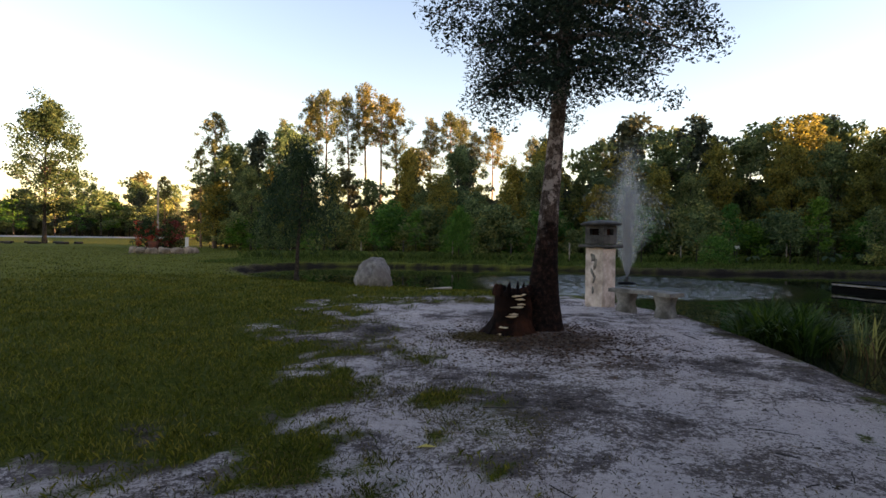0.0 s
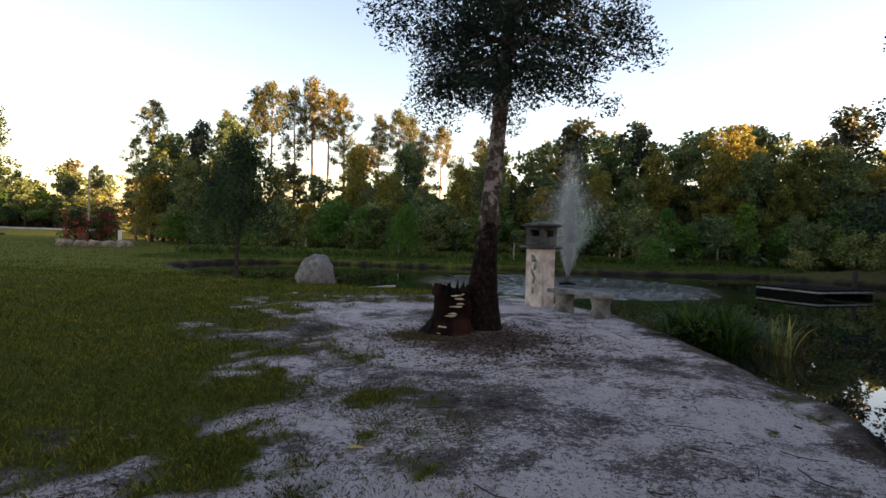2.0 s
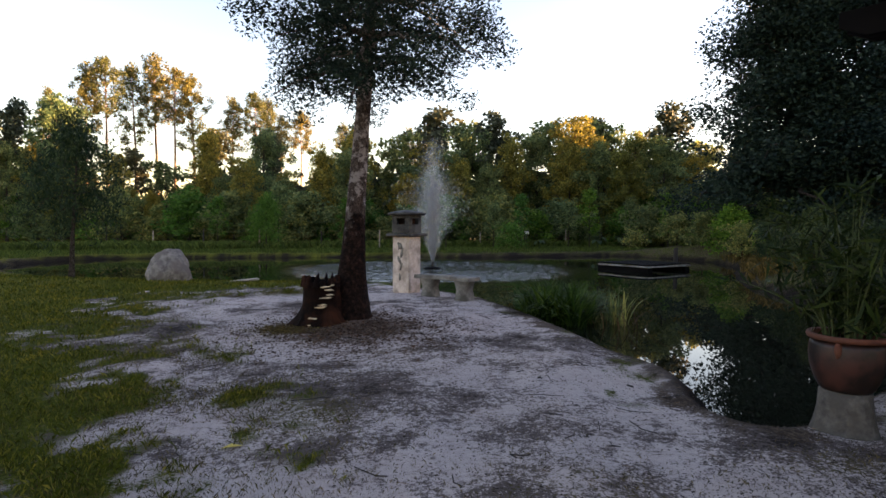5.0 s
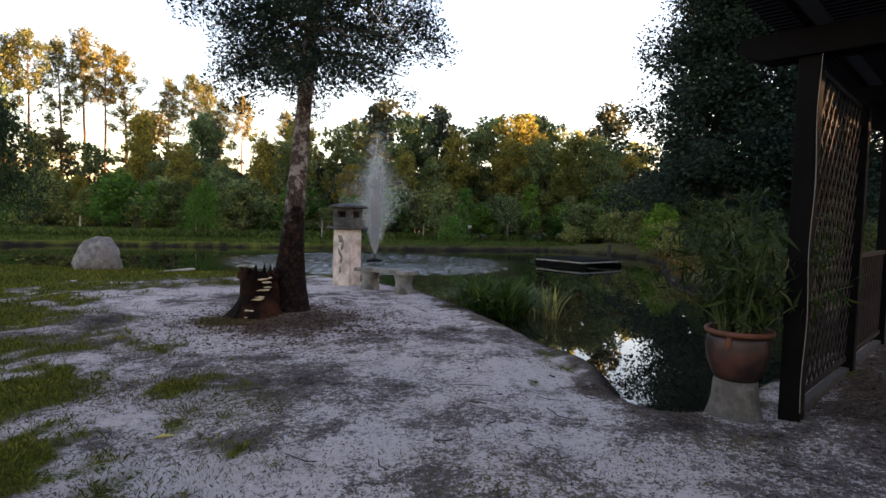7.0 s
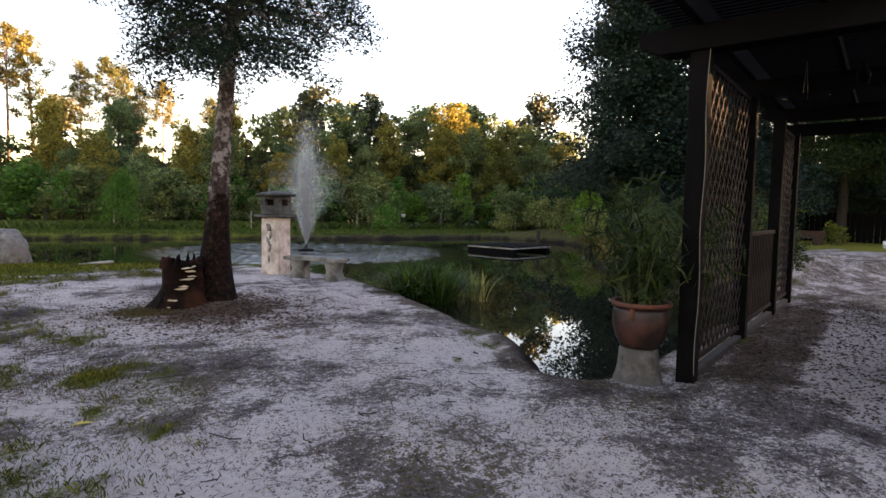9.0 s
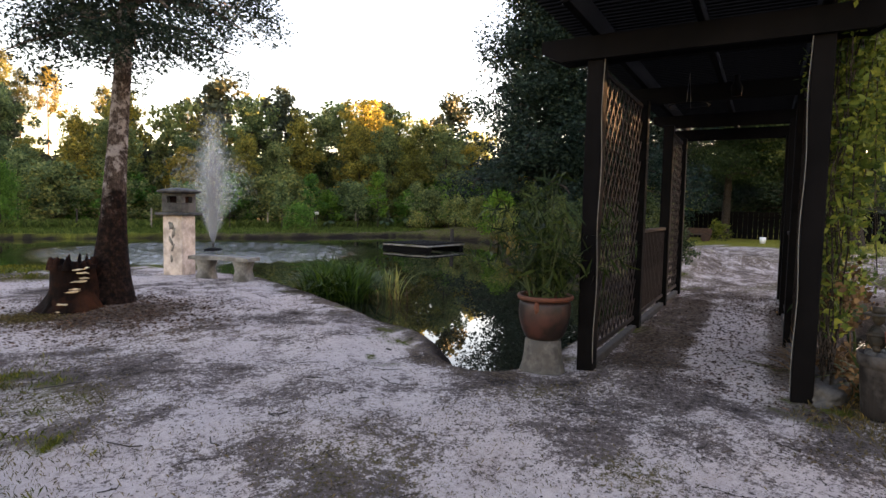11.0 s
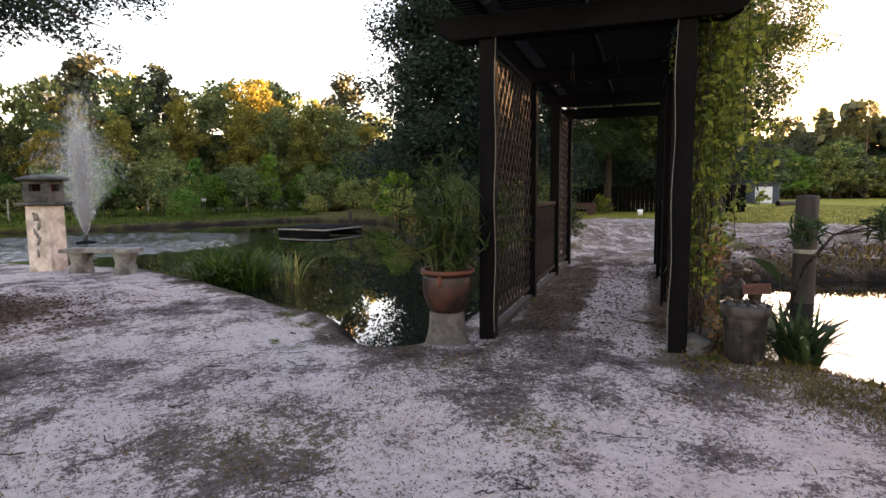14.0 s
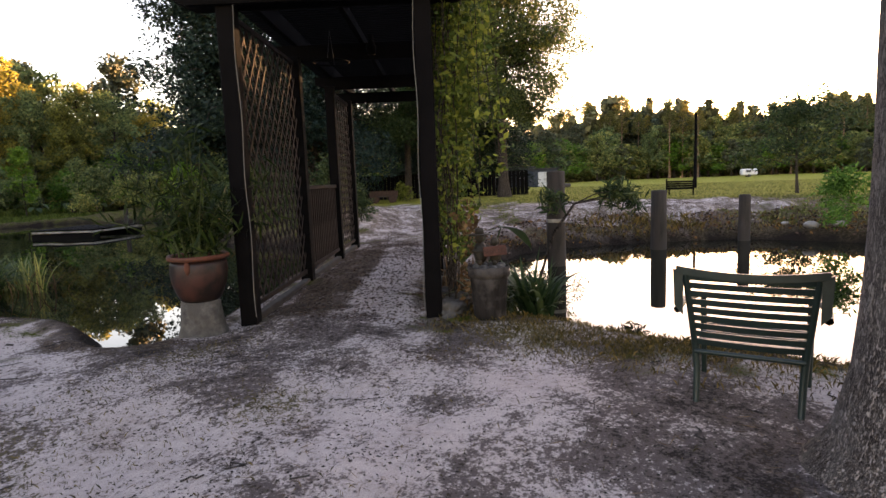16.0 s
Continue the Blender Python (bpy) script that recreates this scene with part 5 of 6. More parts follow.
# -- old barrel with a painted turtle figure and its sign
def barrel():
    x, y = 5.02, 0.74
    ob = thing("barrel_planter", Matrix.Translation((x, y, at_ground(x, y) - 0.03)), "weathered grey barrel planter holding stones by the water", "planter")
    part("barrel", turned([(0.01, 0), (0.14, 0.0), (0.146, 0.1), (0.158, 0.25), (0.168, 0.4), (0.174, 0.415), (0.184, 0.42), (0.188, 0.5), (0.175, 0.505), (0.165, 0.45), (0.01, 0.45)], BARRELWOOD, 24, 0.018), ob)
    for i in range(9):
        a = i * 0.75
        put("stone", rock((0.05, 0.045, 0.035), 30 + i, (SLATE, DAMPSTONE)[i % 3 == 0], sub=2), ob, Matrix.Translation((0.11 * math.cos(a), 0.11 * math.sin(a), 0.49)))
    # two plain turtle figures side by side, one under a straw hat, as one shape
    bm = bmesh.new()
    for cy, s in ((0.07, 1.0), (-0.06, 0.85)):
        for (dx, dz, rx, ry, rz) in ((0, 0.1, 0.06, 0.065, 0.1), (-0.045, 0.1, 0.03, 0.05, 0.08), (-0.03, 0.235, 0.042, 0.042, 0.045), (-0.06, 0.02, 0.03, 0.025, 0.025), (-0.06, 0.12, 0.02, 0.07, 0.02)):
            bmesh.ops.create_uvsphere(bm, u_segments=14, v_segments=9, radius=1, matrix=Matrix.Translation((dx * s, cy, dz * s)) @ Matrix.Diagonal((rx * s, ry * s, rz * s, 1)))
    bmesh.ops.create_cone(bm, cap_ends=True, segments=18, radius1=0.1, radius2=0.08, depth=0.012, matrix=Matrix.Translation((-0.03, 0.07, 0.268)))
    bmesh.ops.create_cone(bm, cap_ends=True, segments=18, radius1=0.045, radius2=0.035, depth=0.05, matrix=Matrix.Translation((-0.03, 0.07, 0.296)))
    me = bpy.data.meshes.new("figure")
    bm.to_mesh(me)
    bm.free()
    me.materials.append(grained("painted_resin", (0.004, 0.004, 0.002), (0.016, 0.011, 0.006), 22, 0.7, 0.003, None, (0.03, 0.021, 0.012), blotch_scale=9))
    for p in me.polygons:
        p.use_smooth = True
    fg = new("turtle_figurine", me)
    fg.matrix_world = pose(x, y, at_ground(x, y) + 0.49, 0, 0, 8)
    tagged(fg, "garden ornament of two turtles, one in a straw hat", "ornament")
    sg = new("ornament_sign", box(0.014, 0.2, 0.085, SIGNRED, 0.004))
    sg.matrix_world = pose(x - 0.1, y - 0.09, at_ground(x, y) + 0.62, -6, 0, 8)
    tagged(sg, "small faded red board lettered SHELLO", "sign")
    cu = bpy.data.curves.new("lettering", "FONT")
    cu.body, cu.size, cu.extrude, cu.align_x, cu.align_y = "SHELLO", 0.055, 0.001, "CENTER", "CENTER"
    tmp = bpy.data.objects.new("lettering", cu)
    scene.collection.objects.link(tmp)
    bpy.context.view_layer.update()
    lm = bpy.data.meshes.new_from_object(tmp.evaluated_get(bpy.context.evaluated_depsgraph_get()))
    bpy.data.objects.remove(tmp)
    lm.materials.clear()
    lm.materials.append(grained("dark_lettering", (0.02, 0.01, 0.008), (0.04, 0.02, 0.015), 20))
    put("lettering", lm, sg, Matrix.Translation((-0.009, 0, 0)) @ Matrix.Rotation(radians(-90), 4, "Z") @ Matrix.Rotation(radians(90), 4, "X"), "dark painted letters")


barrel()


# -- mooring piles
def pile(x, y, top, r, band):
    ob = thing("wooden_pile", Matrix.Translation((x, y, 0)), "weathered wooden pile standing in the pond" + (" with a pale band" if band else ""), "pile", "piles in the pond")
    part("shaft", turned([(r * 1.04, -0.9), (r * 1.02, -0.3), (r, 0.3), (r * 0.97, top - 0.02), (r * 0.9, top), (0.01, top + 0.006)], OLDWOOD, 18, 0.02), ob)
    if band:
        part("band", turned([(r * 1.015, band - 0.03), (r * 1.035, band - 0.025), (r * 1.035, band + 0.025), (r * 1.01, band + 0.03)], WHITESTONE, 18), ob, "pale painted band")


pile(9.58, 0.9, 1.3, 0.15, 0.5)
pile(11.8, -0.68, 0.88, 0.145, 0)
pile(13.3, -2.33, 0.7, 0.115, 0)


# -- green slatted garden chair
def chair():
    ob = thing("garden_chair", Matrix.Translation((3.4, -1.1, at_ground(3.4, -1.1))) @ Matrix.Rotation(radians(-12), 4, "Z") @ Matrix.Scale(0.84, 4), "dark green slatted garden chair facing the pond", "chair")
    w = 0.3

    def back(z):
        """How far the back leans behind the hind feet at height z."""
        return 0.02 - 0.2 * max(0, z - 0.36)

    for s in (-1, 1):
        part("hind_leg", rod([(-0.03, s * (w - 0.015), 0.0), (0.03, s * (w - 0.01), 0.2), (0.02, s * w, 0.38)], [0.02, 0.022, 0.024], GREENPAINT, 8), ob)
        part("front_leg", rod([(0.55, s * (w + 0.02), 0.0), (0.5, s * (w + 0.02), 0.4), (0.46, s * (w + 0.02), 0.6)], [0.018, 0.022, 0.02], GREENPAINT, 8), ob)
        z = np.linspace(0.34, 0.86, 8)
        part("back_rail", rod(np.stack([[back(q) for q in z], s * (w + 0.1 * (z - 0.34)), z], -1), 0.02, GREENPAINT, 8), ob)
        part("wing", mesh_of("wing", np.array([(back(0.85) - t, s * y, zz) for t in (0, 0.016) for y, zz in ((0.36, 0.85), (0.42, 0.87), (0.41, 0.64), (0.36, 0.58))]),
                             np.array([[0, 1, 2, 3], [7, 6, 5, 4], [0, 4, 5, 1], [1, 5, 6, 2], [2, 6, 7, 3], [3, 7, 4, 0]]), GREENPAINT, False), ob)
        part("armrest", rod([(-0.04, s * 0.4, 0.6), (0.2, s * 0.4, 0.62), (0.48, s * 0.36, 0.6)], 0.024, GREENPAINT, 8), ob)
    n = 9
    for i in range(n):
        zc = 0.395 + i * 0.053
        hw = w + 0.1 * (zc - 0.34)
        y = np.linspace(-hw, hw, 9)
        dip = 0.03 * (1 - (y / hw) ** 2)
        v, f = [], []
        for t in (0.0, 0.012):
            for dz in (-0.019, 0.019):
                v.append(np.stack([back(zc + dz) - dip - t, y, np.full(9, zc + dz)], -1))
        v = np.concatenate(v)
        k = np.arange(8)
        f = np.concatenate([np.stack([a * 9 + k, a * 9 + k + 1, b * 9 + k + 1, b * 9 + k], -1) for a, b in ((0, 1), (3, 2), (2, 0), (1, 3))])
        part("back_slat", mesh_of("back_slat", v, f, GREENPAINT, False), ob)
    y = np.linspace(-0.4, 0.4, 15)
    v = np.concatenate([np.stack([back(0.88) - 0.03 * (1 - (y / 0.4) ** 2) - t, y, 0.875 - 0.03 * (1 - (y / 0.4) ** 2) + dz], -1) for t in (0, 0.02) for dz in (-0.03, 0.015)])
    k = np.arange(14)
    f = np.concatenate([np.stack([a * 15 + k, a * 15 + k + 1, b * 15 + k + 1, b * 15 + k], -1) for a, b in ((0, 1), (3, 2), (2, 0), (1, 3))])
    part("top_rail", mesh_of("top_rail", v, f, GREENPAINT, False), ob)
    for i in range(8):
        part("seat_slat", box(0.05, 0.6, 0.014, GREENPAINT, 0.003), ob).matrix_local = Matrix.Translation((0.07 + i * 0.06, 0, 0.37 + 0.004 * i))
    part("hind_stretcher", rod([(0.0, -w, 0.33), (0.0, w, 0.33)], 0.016, GREENPAINT, 8), ob)
    part("front_stretcher", rod([(0.52, -w, 0.36), (0.52, w, 0.36)], 0.016, GREENPAINT, 8), ob)


chair()


# -- reeds and water plants
def plant(name, x, y, me, label, category="plant", z=None, group=""):
    ob = new(name, me)
    ob.matrix_world = Matrix.Translation((x, y, at_ground(x, y) if z is None else z))
    return tagged(ob, label, category, group)


def ring(n, rx, ry):
    a, r = rng.random(n) * 6.283, np.sqrt(rng.random(n))
    return np.stack([r * rx * np.cos(a), r * ry * np.sin(a), np.zeros(n)], -1)


def reed_clump(x, y, tufts, rx, ry, n, length, width, mat, bend, label):
    ob = thing("reed_clump", Matrix.Translation((x, y, -0.32)), label, "reeds")
    for c in ring(tufts, rx, ry):
        part("tuft", blades(c + ring(n, 0.16, 0.16), length, width, mat, bend, 5), ob)


reed_clump(5.35, 9.2, 22, 0.55, 1.0, 50, 1.12, 0.036, LEAF_REED, 0.6, "dense clump of green reeds at the water's edge")
reed_clump(6.0, 8.7, 4, 0.35, 0.5, 22, 0.95, 0.02, LEAF_WOOD, 0.35, "thin dark green reeds standing in the water")
plant("dry_reeds", 5.9, 8.2, blades(ring(26, 0.5, 0.5), 0.9, 0.014, LEAF_DRY, 0.6, 5), "dry brown reed stalks leaning over the water", z=-0.32)
plant("strap_leaf_plant", 5.5, 0.42, blades(ring(120, 0.14, 0.14), 0.95, 0.042, LEAF_SHADE, 0.5, 5), "green strap-leaved plant beside the barrel")
plant("strap_leaf_plant", 5.45, 0.85, blades(ring(60, 0.15, 0.15), 0.7, 0.04, LEAF_SHADE, 0.6, 5), "green strap-leaved plant beside the barrel")
plant("dead_plant", 5.9, 1.35, blades(ring(160, 0.3, 0.25), 0.7, 0.02, LEAF_DRY, 0.7, 5), "brown withered plant below the pergola", z=-0.1)


def big_leaf_plant(x, y, s, n, label, mat=LEAF_SHADE):
    ob = thing("broad_leaved_plant", Matrix.Translation((x, y, at_ground(x, y))), label, "plant", "broad-leaved plants")
    for i in range(n):
        a = i * 2.4 + x
        h, r = s * rng.uniform(0.6, 1.0), s * rng.uniform(0.1, 0.35)
        tip = np.array([r * math.cos(a), r * math.sin(a), h])
        part("stalk", rod([(0, 0, 0), tip * (0.4, 0.4, 0.6), tip], [0.014 * s, 0.012 * s, 0.008 * s], mat), ob)
        t = np.linspace(0, 1, 8)
        d, sd = np.array([math.cos(a), math.sin(a), -0.9]), np.array([-math.sin(a), math.cos(a), 0])
        L, Wd = 0.42 * s, 0.17 * s
        mid = tip + d * (t * L)[:, None] + np.array([0, 0, 1]) * (0.3 * L * np.sin(t * 2.6))[:, None]
        wv = (Wd * np.sin(np.pi * np.clip(t * 0.86 + 0.14, 0, 1)) ** 0.8)[:, None]
        v = np.concatenate([mid - sd * wv + (0, 0, 0.02 * s), mid, mid + sd * wv + (0, 0, 0.02 * s)])
        k = np.arange(7)
        f = np.concatenate([np.stack([k, k + 1, k + 9, k + 8], -1), np.stack([k + 8, k + 9, k + 17, k + 16], -1)])
        part("leaf", mesh_of("leaf", v, f, mat), ob)


big_leaf_plant(6.95, 1.38, 1.05, 4, "broad-leaved elephant ear plant beside the pergola")
for x, y, s in ((21.5, 31.2, 0.9), (24.2, 32.4, 1.1), (26.4, 32.6, 1.0), (17.6, 31.8, 0.7)):
    big_leaf_plant(x, y, s, 7, "bright broad-leaved plant on the far bank")
plant("round_bush", 15.4, 31.6, tree_meshes("bush", 1.4, 0.03, 0.1, 1.1, 16, 1500, 0.13, BARK, LEAF_BRIGHT, shape="dome", clump=0.4, rise=0.7)[1], "low rounded bright green bush on the far bank", "bush")
plant("round_bush", 23.5, 30.2, tree_meshes("bush", 1.0, 0.03, 0.1, 0.9, 14, 1100, 0.12, BARK, LEAF_WOOD, shape="dome", clump=0.4, rise=0.7)[1], "low rounded green bush on the far bank", "bush")
plant("round_bush", 13.5, -4.05, tree_meshes("bush", 1.0, 0.03, 0.1, 0.6, 14, 1500, 0.12, BARK, LEAF_BRIGHT, shape="dome", clump=0.4, rise=0.9, aspect=0.3)[1], "leafy green bush at the pond's edge", "bush")
plant("round_bush", 33.0, 14.3, tree_meshes("bush", 0.9, 0.03, 0.1, 0.7, 12, 900, 0.13, BARK, LEAF_VINE, shape="dome", clump=0.4, rise=0.7)[1], "low yellow-green bush beside a cart", "bush")


# leafy branch leaning by the first pile
def leafy_branch():
    ob = thing("leafy_branch", Matrix.Translation((8.3, 0.75, -0.3)), "fallen branch with tufts of dark leaves leaning by a pile", "branch")
    main = np.array([(0, 0.2, 0), (0.15, 0.0, 0.7), (0.5, -0.25, 1.1), (1.0, -0.7, 1.2)])
    part("stem", rod(main, [0.03, 0.025, 0.018, 0.008], BARK, 7), ob)
    ends = [main[-1], main[-1] + (0.1, -0.35, -0.08), main[-1] + (-0.2, -0.15, 0.08), main[2] + (-0.2, 0.3, 0.05)]
    for e in ends[1:]:
        part("twig", rod([main[2], (main[2] + e) / 2 + (0, 0, 0.05), e], [0.012, 0.009, 0.005], BARK, 5), ob)
    pts = clump_points(ends, 0.24, 420, 0.9)
    part("leaves", mesh_of("leaves", *leaves_at(pts, 0.2, 0.18, 0.2, 0.5), LEAF_SHADE, False), ob)


leafy_branch()


# -- flower island, pole and far things on the lawn
def flower_island():
    cx, cy = -21.2, 44.9
    for i in range(15):
        a = i / 15 * 2 * math.pi
        ob = new("edging_stone", rock((0.5, 0.32, 0.34), 50 + i, TANSTONE, sub=3, rough=0.28))
        x, y = cx + 2.3 * math.cos(a), cy + 1.5 * math.sin(a)
        ob.matrix_world = pose(x, y, at_ground(x, y) + 0.12, 0, 0, math.degrees(a) + 90)
        tagged(ob, "pale rough stone edging a flower island", "stone", "flower island stones")
    for x, y, h in ((cx - 1.4, cy, 2.5), (cx + 0.9, cy - 0.2, 2.6), (cx + 0.1, cy + 0.5, 2.0)):
        ob = thing("flowering_shrub", Matrix.Translation((x, y, 0)), "red-flowering shrub on a stone-edged island", "shrub", "flowering shrubs")
        tr, cr, _ = tree_meshes("shrub", h, 0.04, 0.2, 1.05, 18, 2400, 0.14, BARK, LEAF_SHADE, shape="dome", clump=0.34, rise=0.9)
        part("stems", tr, ob)
        part("leaves", cr, ob)
        pts = clump_points([(rng.uniform(-0.8, 0.8), rng.uniform(-0.8, 0.2), rng.uniform(0.5, h)) for _ in range(26)], 0.26, 620)
        part("flowers", mesh_of("flowers", *leaves_at(pts, 0.13, 0.8), LEAF_FLOWER, False), ob, "small red flowers")["kind"] = "stuff"
    ob = new("garden_urn", turned([(0.01, 0), (0.3, 0.0), (0.36, 0.3), (0.3, 0.55), (0.36, 0.8), (0.33, 0.82), (0.01, 0.7)], TERRACOTTA, 20))
    ob.matrix_world = Matrix.Translation((cx - 0.4, cy - 0.9, at_ground(cx, cy))) @ Matrix.Scale(1.1, 4)
    tagged(ob, "terracotta urn among flowering shrubs", "urn")
    ob = new("marker_post", box(0.22, 0.16, 1.25, WHITE, 0.02, True))
    ob.matrix_world = Matrix.Translation((cx + 2.0, cy - 0.6, -0.02))
    tagged(ob, "short white marker post on the flower island", "post")
    ob = thing("utility_pole", Matrix.Translation((-24.2, 50.0, 0)), "slim bare wooden pole standing behind shrubs", "pole")
    part("shaft", rod([(0, 0, -0.2), (0, 0, 6.0)], [0.09, 0.07], PALEWOOD, 10), ob)
    part("mast", rod([(0, 0, 5.98), (0, 0, 7.2)], [0.03, 0.02], WIRE, 6), ob)
    for i in range(9):
        a = i * 0.7
        ob = new("edging_log", rod([(-0.8, 0, 0), (0.8, 0, 0.02)], [0.2, 0.17], OLDWOOD, 9))
        ob.matrix_world = pose(-56.3 + 5.5 * math.cos(a), 81.6 + 2.6 * math.sin(a), 0.15, 0, 0, math.degrees(a) + 90)
        tagged(ob, "weathered log edging the foot of a lawn tree", "log", "tree ring logs")


flower_island()

# -- wire fence along the wood
FENCE = [(-34, 77), (-25, 66), (-19, 60), (-13.5, 53), (-9.2, 47), (-5.5, 42), (-2.2, 38), (1.0, 36.2), (4.6, 35.6), (8.2, 35.4), (11.8, 35.6), (15.4, 36.0), (19.0, 36.4), (22.6, 36.8), (26.0, 37.2), (30, 37.5), (34, 37.0)]


def fence():
    ob = thing("wire_fence", Matrix.Identity(4), "old wire fence on thin weathered posts along the woods", "fence")
    for i, (x, y) in enumerate(FENCE):
        h = 1.15 + 0.12 * math.sin(i * 2.1)
        p = put("post", rod([(0, 0, -0.2), (0.02 * math.sin(i), 0, h)], [0.05, 0.042], (OLDWOOD, PALEWOOD)[i % 2], 7), ob, Matrix.Translation((x, y, 0)))
        put("insulator", box(0.06, 0.06, 0.06, WHITESTONE, 0.01), p, Matrix.Translation((0, 0, h + 0.025)))
    for z in (0.45, 0.8, 1.08):
        part("wire", rod([(x, y - 0.055, z) for x, y in FENCE], 0.003, RUST, 4), ob)


fence()
bh = thing("bird_house", Matrix.Translation((18.4, 35.0, 0)), "small white bird house on a thin post", "bird house")
part("post", rod([(0, 0, -0.2), (0, 0, 0.95)], 0.03, OLDWOOD, 7), bh)
put("box", box(0.26, 0.2, 0.2, WHITE, 0.01), bh, Matrix.Translation((0, 0, 1.05)))
put("roof", box(0.32, 0.26, 0.03, SLATE, 0.005), bh, Matrix.Translation((0, 0, 1.167)))

# -- yard beyond the pergola: fence, cart, shed, bench, pole
yf = thing("board_fence", pose(38.5, 14.0, 0, 0, 0, -72), "dark board fence under the shade trees", "fence")
for i in range(44):
    put("board", box(0.27, 0.03, 1.75, DARKWOOD, 0.004, True), yf, Matrix.Translation((-6.3 + i * 0.29, 0, 0)))
for z in (0.4, 1.4):
    put("rail", box(12.8, 0.05, 0.1, DARKWOOD, 0.004), yf, Matrix.Translation((0, 0.045, z)))


DARKIRON = grained("dark_rusted_iron", (0.015, 0.008, 0.006), (0.05, 0.026, 0.017), 12, 0.9, 0.004)


def cart():
    ob = thing("old_cart", pose(31.9, 15.2, at_ground(31.9, 15.2), 0, 0, -66), "rusty old farm cart standing on the grass", "cart")
    put("bed", box(1.7, 0.8, 0.08, OLDWOOD, 0.01), ob, Matrix.Translation((0, 0, 0.42)))
    for s in (-1, 1):
        put("side_board", box(1.7, 0.04, 0.3, DARKIRON, 0.006), ob, Matrix.Translation((0, s * 0.4, 0.61)))
        for x in (-0.55, 0.55):
            put("wheel", turned([(0.03, -0.04), (0.2, -0.05), (0.26, -0.05), (0.26, 0.05), (0.2, 0.05), (0.03, 0.04)], DARKIRON, 20), ob, Matrix.Translation((x, s * 0.47, 0.26)) @ Matrix.Rotation(math.pi / 2, 4, "X"))
    for x in (-0.85, 0.85):
        put("end_board", box(0.04, 0.76, 0.3, DARKIRON, 0.006), ob, Matrix.Translation((x, 0, 0.61)))
    for x in (-0.55, 0.55):
        put("axle", box(0.06, 0.9, 0.06, DARKIRON, 0.005), ob, Matrix.Translation((x, 0, 0.28)))


cart()
bk = new("bucket", turned([(0.01, 0), (0.13, 0.0), (0.16, 0.34), (0.15, 0.34), (0.12, 0.04), (0.01, 0.03)], WHITE, 18))
bk.matrix_world = Matrix.Translation((32.7, 11.9, at_ground(32.7, 11.9)))
tagged(bk, "white plastic bucket standing on the sand", "bucket")


def shed(x, y, turn, w, d, h, label, doors):
    ob = thing("shed", pose(x, y, 0, 0, 0, turn), label, "shed")
    put("wall", box(w, d, h, BLUEGREY, 0.02, True), ob, Matrix.Identity(4))
    put("roof", box(w + 0.5, d + 0.5, 0.15, SLATE, 0.03, True), ob, Matrix.Translation((0, 0, h + 0.002)))
    for s in (-1, 1):
        if doors:
            dd = put("door", box(0.8, 0.06, 1.75, WHITE, 0.01, True), ob, Matrix.Translation((s * 0.41, -d / 2 - 0.032, 0.05)), "white painted door")
            put("handle", box(0.05, 0.05, 0.2, RUST, 0.005), dd, Matrix.Translation((-s * 0.32, -0.05, 0.9)))
        else:
            win = put("window", box(0.9, 0.06, 0.9, WHITE, 0.01, True), ob, Matrix.Translation((s * 1.0, -d / 2 - 0.032, 1.1)), "white framed window")
            put("pane", box(0.7, 0.02, 0.7, SLATE, 0.0, True), win, Matrix.Translation((0, -0.035, 0.1)))


shed(70, 12.2, -82, 2.8, 2.6, 2.1, "dark blue shed with white double doors", True)
shed(72, 16.6, -80, 5.0, 3.0, 2.4, "dark shed with white framed windows", False)
plant("low_log", 60, 8.6, rod([(-1.8, 0.4, 0.2), (1.8, -0.4, 0.2)], 0.22, OLDWOOD, 10), "long weathered log lying on the grass", "log")


def yard_bench():
    ob = thing("yard_bench", pose(32.0, -1.75, at_ground(32.0, -1.75), 0, 0, 80) @ Matrix.Scale(0.78, 4), "dark wooden bench facing the field", "bench")
    for i in range(4):
        put("back_board", box(1.6, 0.03, 0.12, DARKWOOD, 0.005), ob, Matrix.Translation((0, 0.25, 0.5 + i * 0.14)))
        put("seat_board", box(1.6, 0.1, 0.03, DARKWOOD, 0.005), ob, Matrix.Translation((0, -0.2 + i * 0.12, 0.42)))
    for s in (-1, 1):
        put("upright", box(0.09, 0.09, 1.1, DARKWOOD, 0.005, True), ob, Matrix.Translation((s * 0.82, 0.31, 0)))
        put("front_leg", box(0.08, 0.08, 0.41, DARKWOOD, 0.005, True), ob, Matrix.Translation((s * 0.74, -0.2, 0)))


yard_bench()
plant("utility_pole", 44.0, -3.1, rod([(0, 0, -0.3), (0.05, 0, 5.2)], [0.12, 0.09], DARKWOOD, 10), "tall dark wooden pole on the field", "pole")
tr = thing("camper_trailer", pose(94, -13.0, 0, 0, 0, 98), "small white trailer parked across the field", "trailer")
put("body", box(3.4, 2.0, 1.5, WHITE, 0.25, True), tr, Matrix.Translation((0, 0, 0.45)))
tr.scale = (0.62, 0.62, 0.62)
for s in (-1, 1):
    put("wheel", turned([(0.05, -0.1), (0.34, -0.1), (0.34, 0.1), (0.05, 0.1)], SLATE, 18), tr, Matrix.Translation((0.1, s * 1.0, 0.33)) @ Matrix.Rotation(math.pi / 2, 4, "X"))
put("window", box(1.1, 0.02, 0.5, SLATE, 0.0), tr, Matrix.Translation((0.3, 1.012, 1.4)))
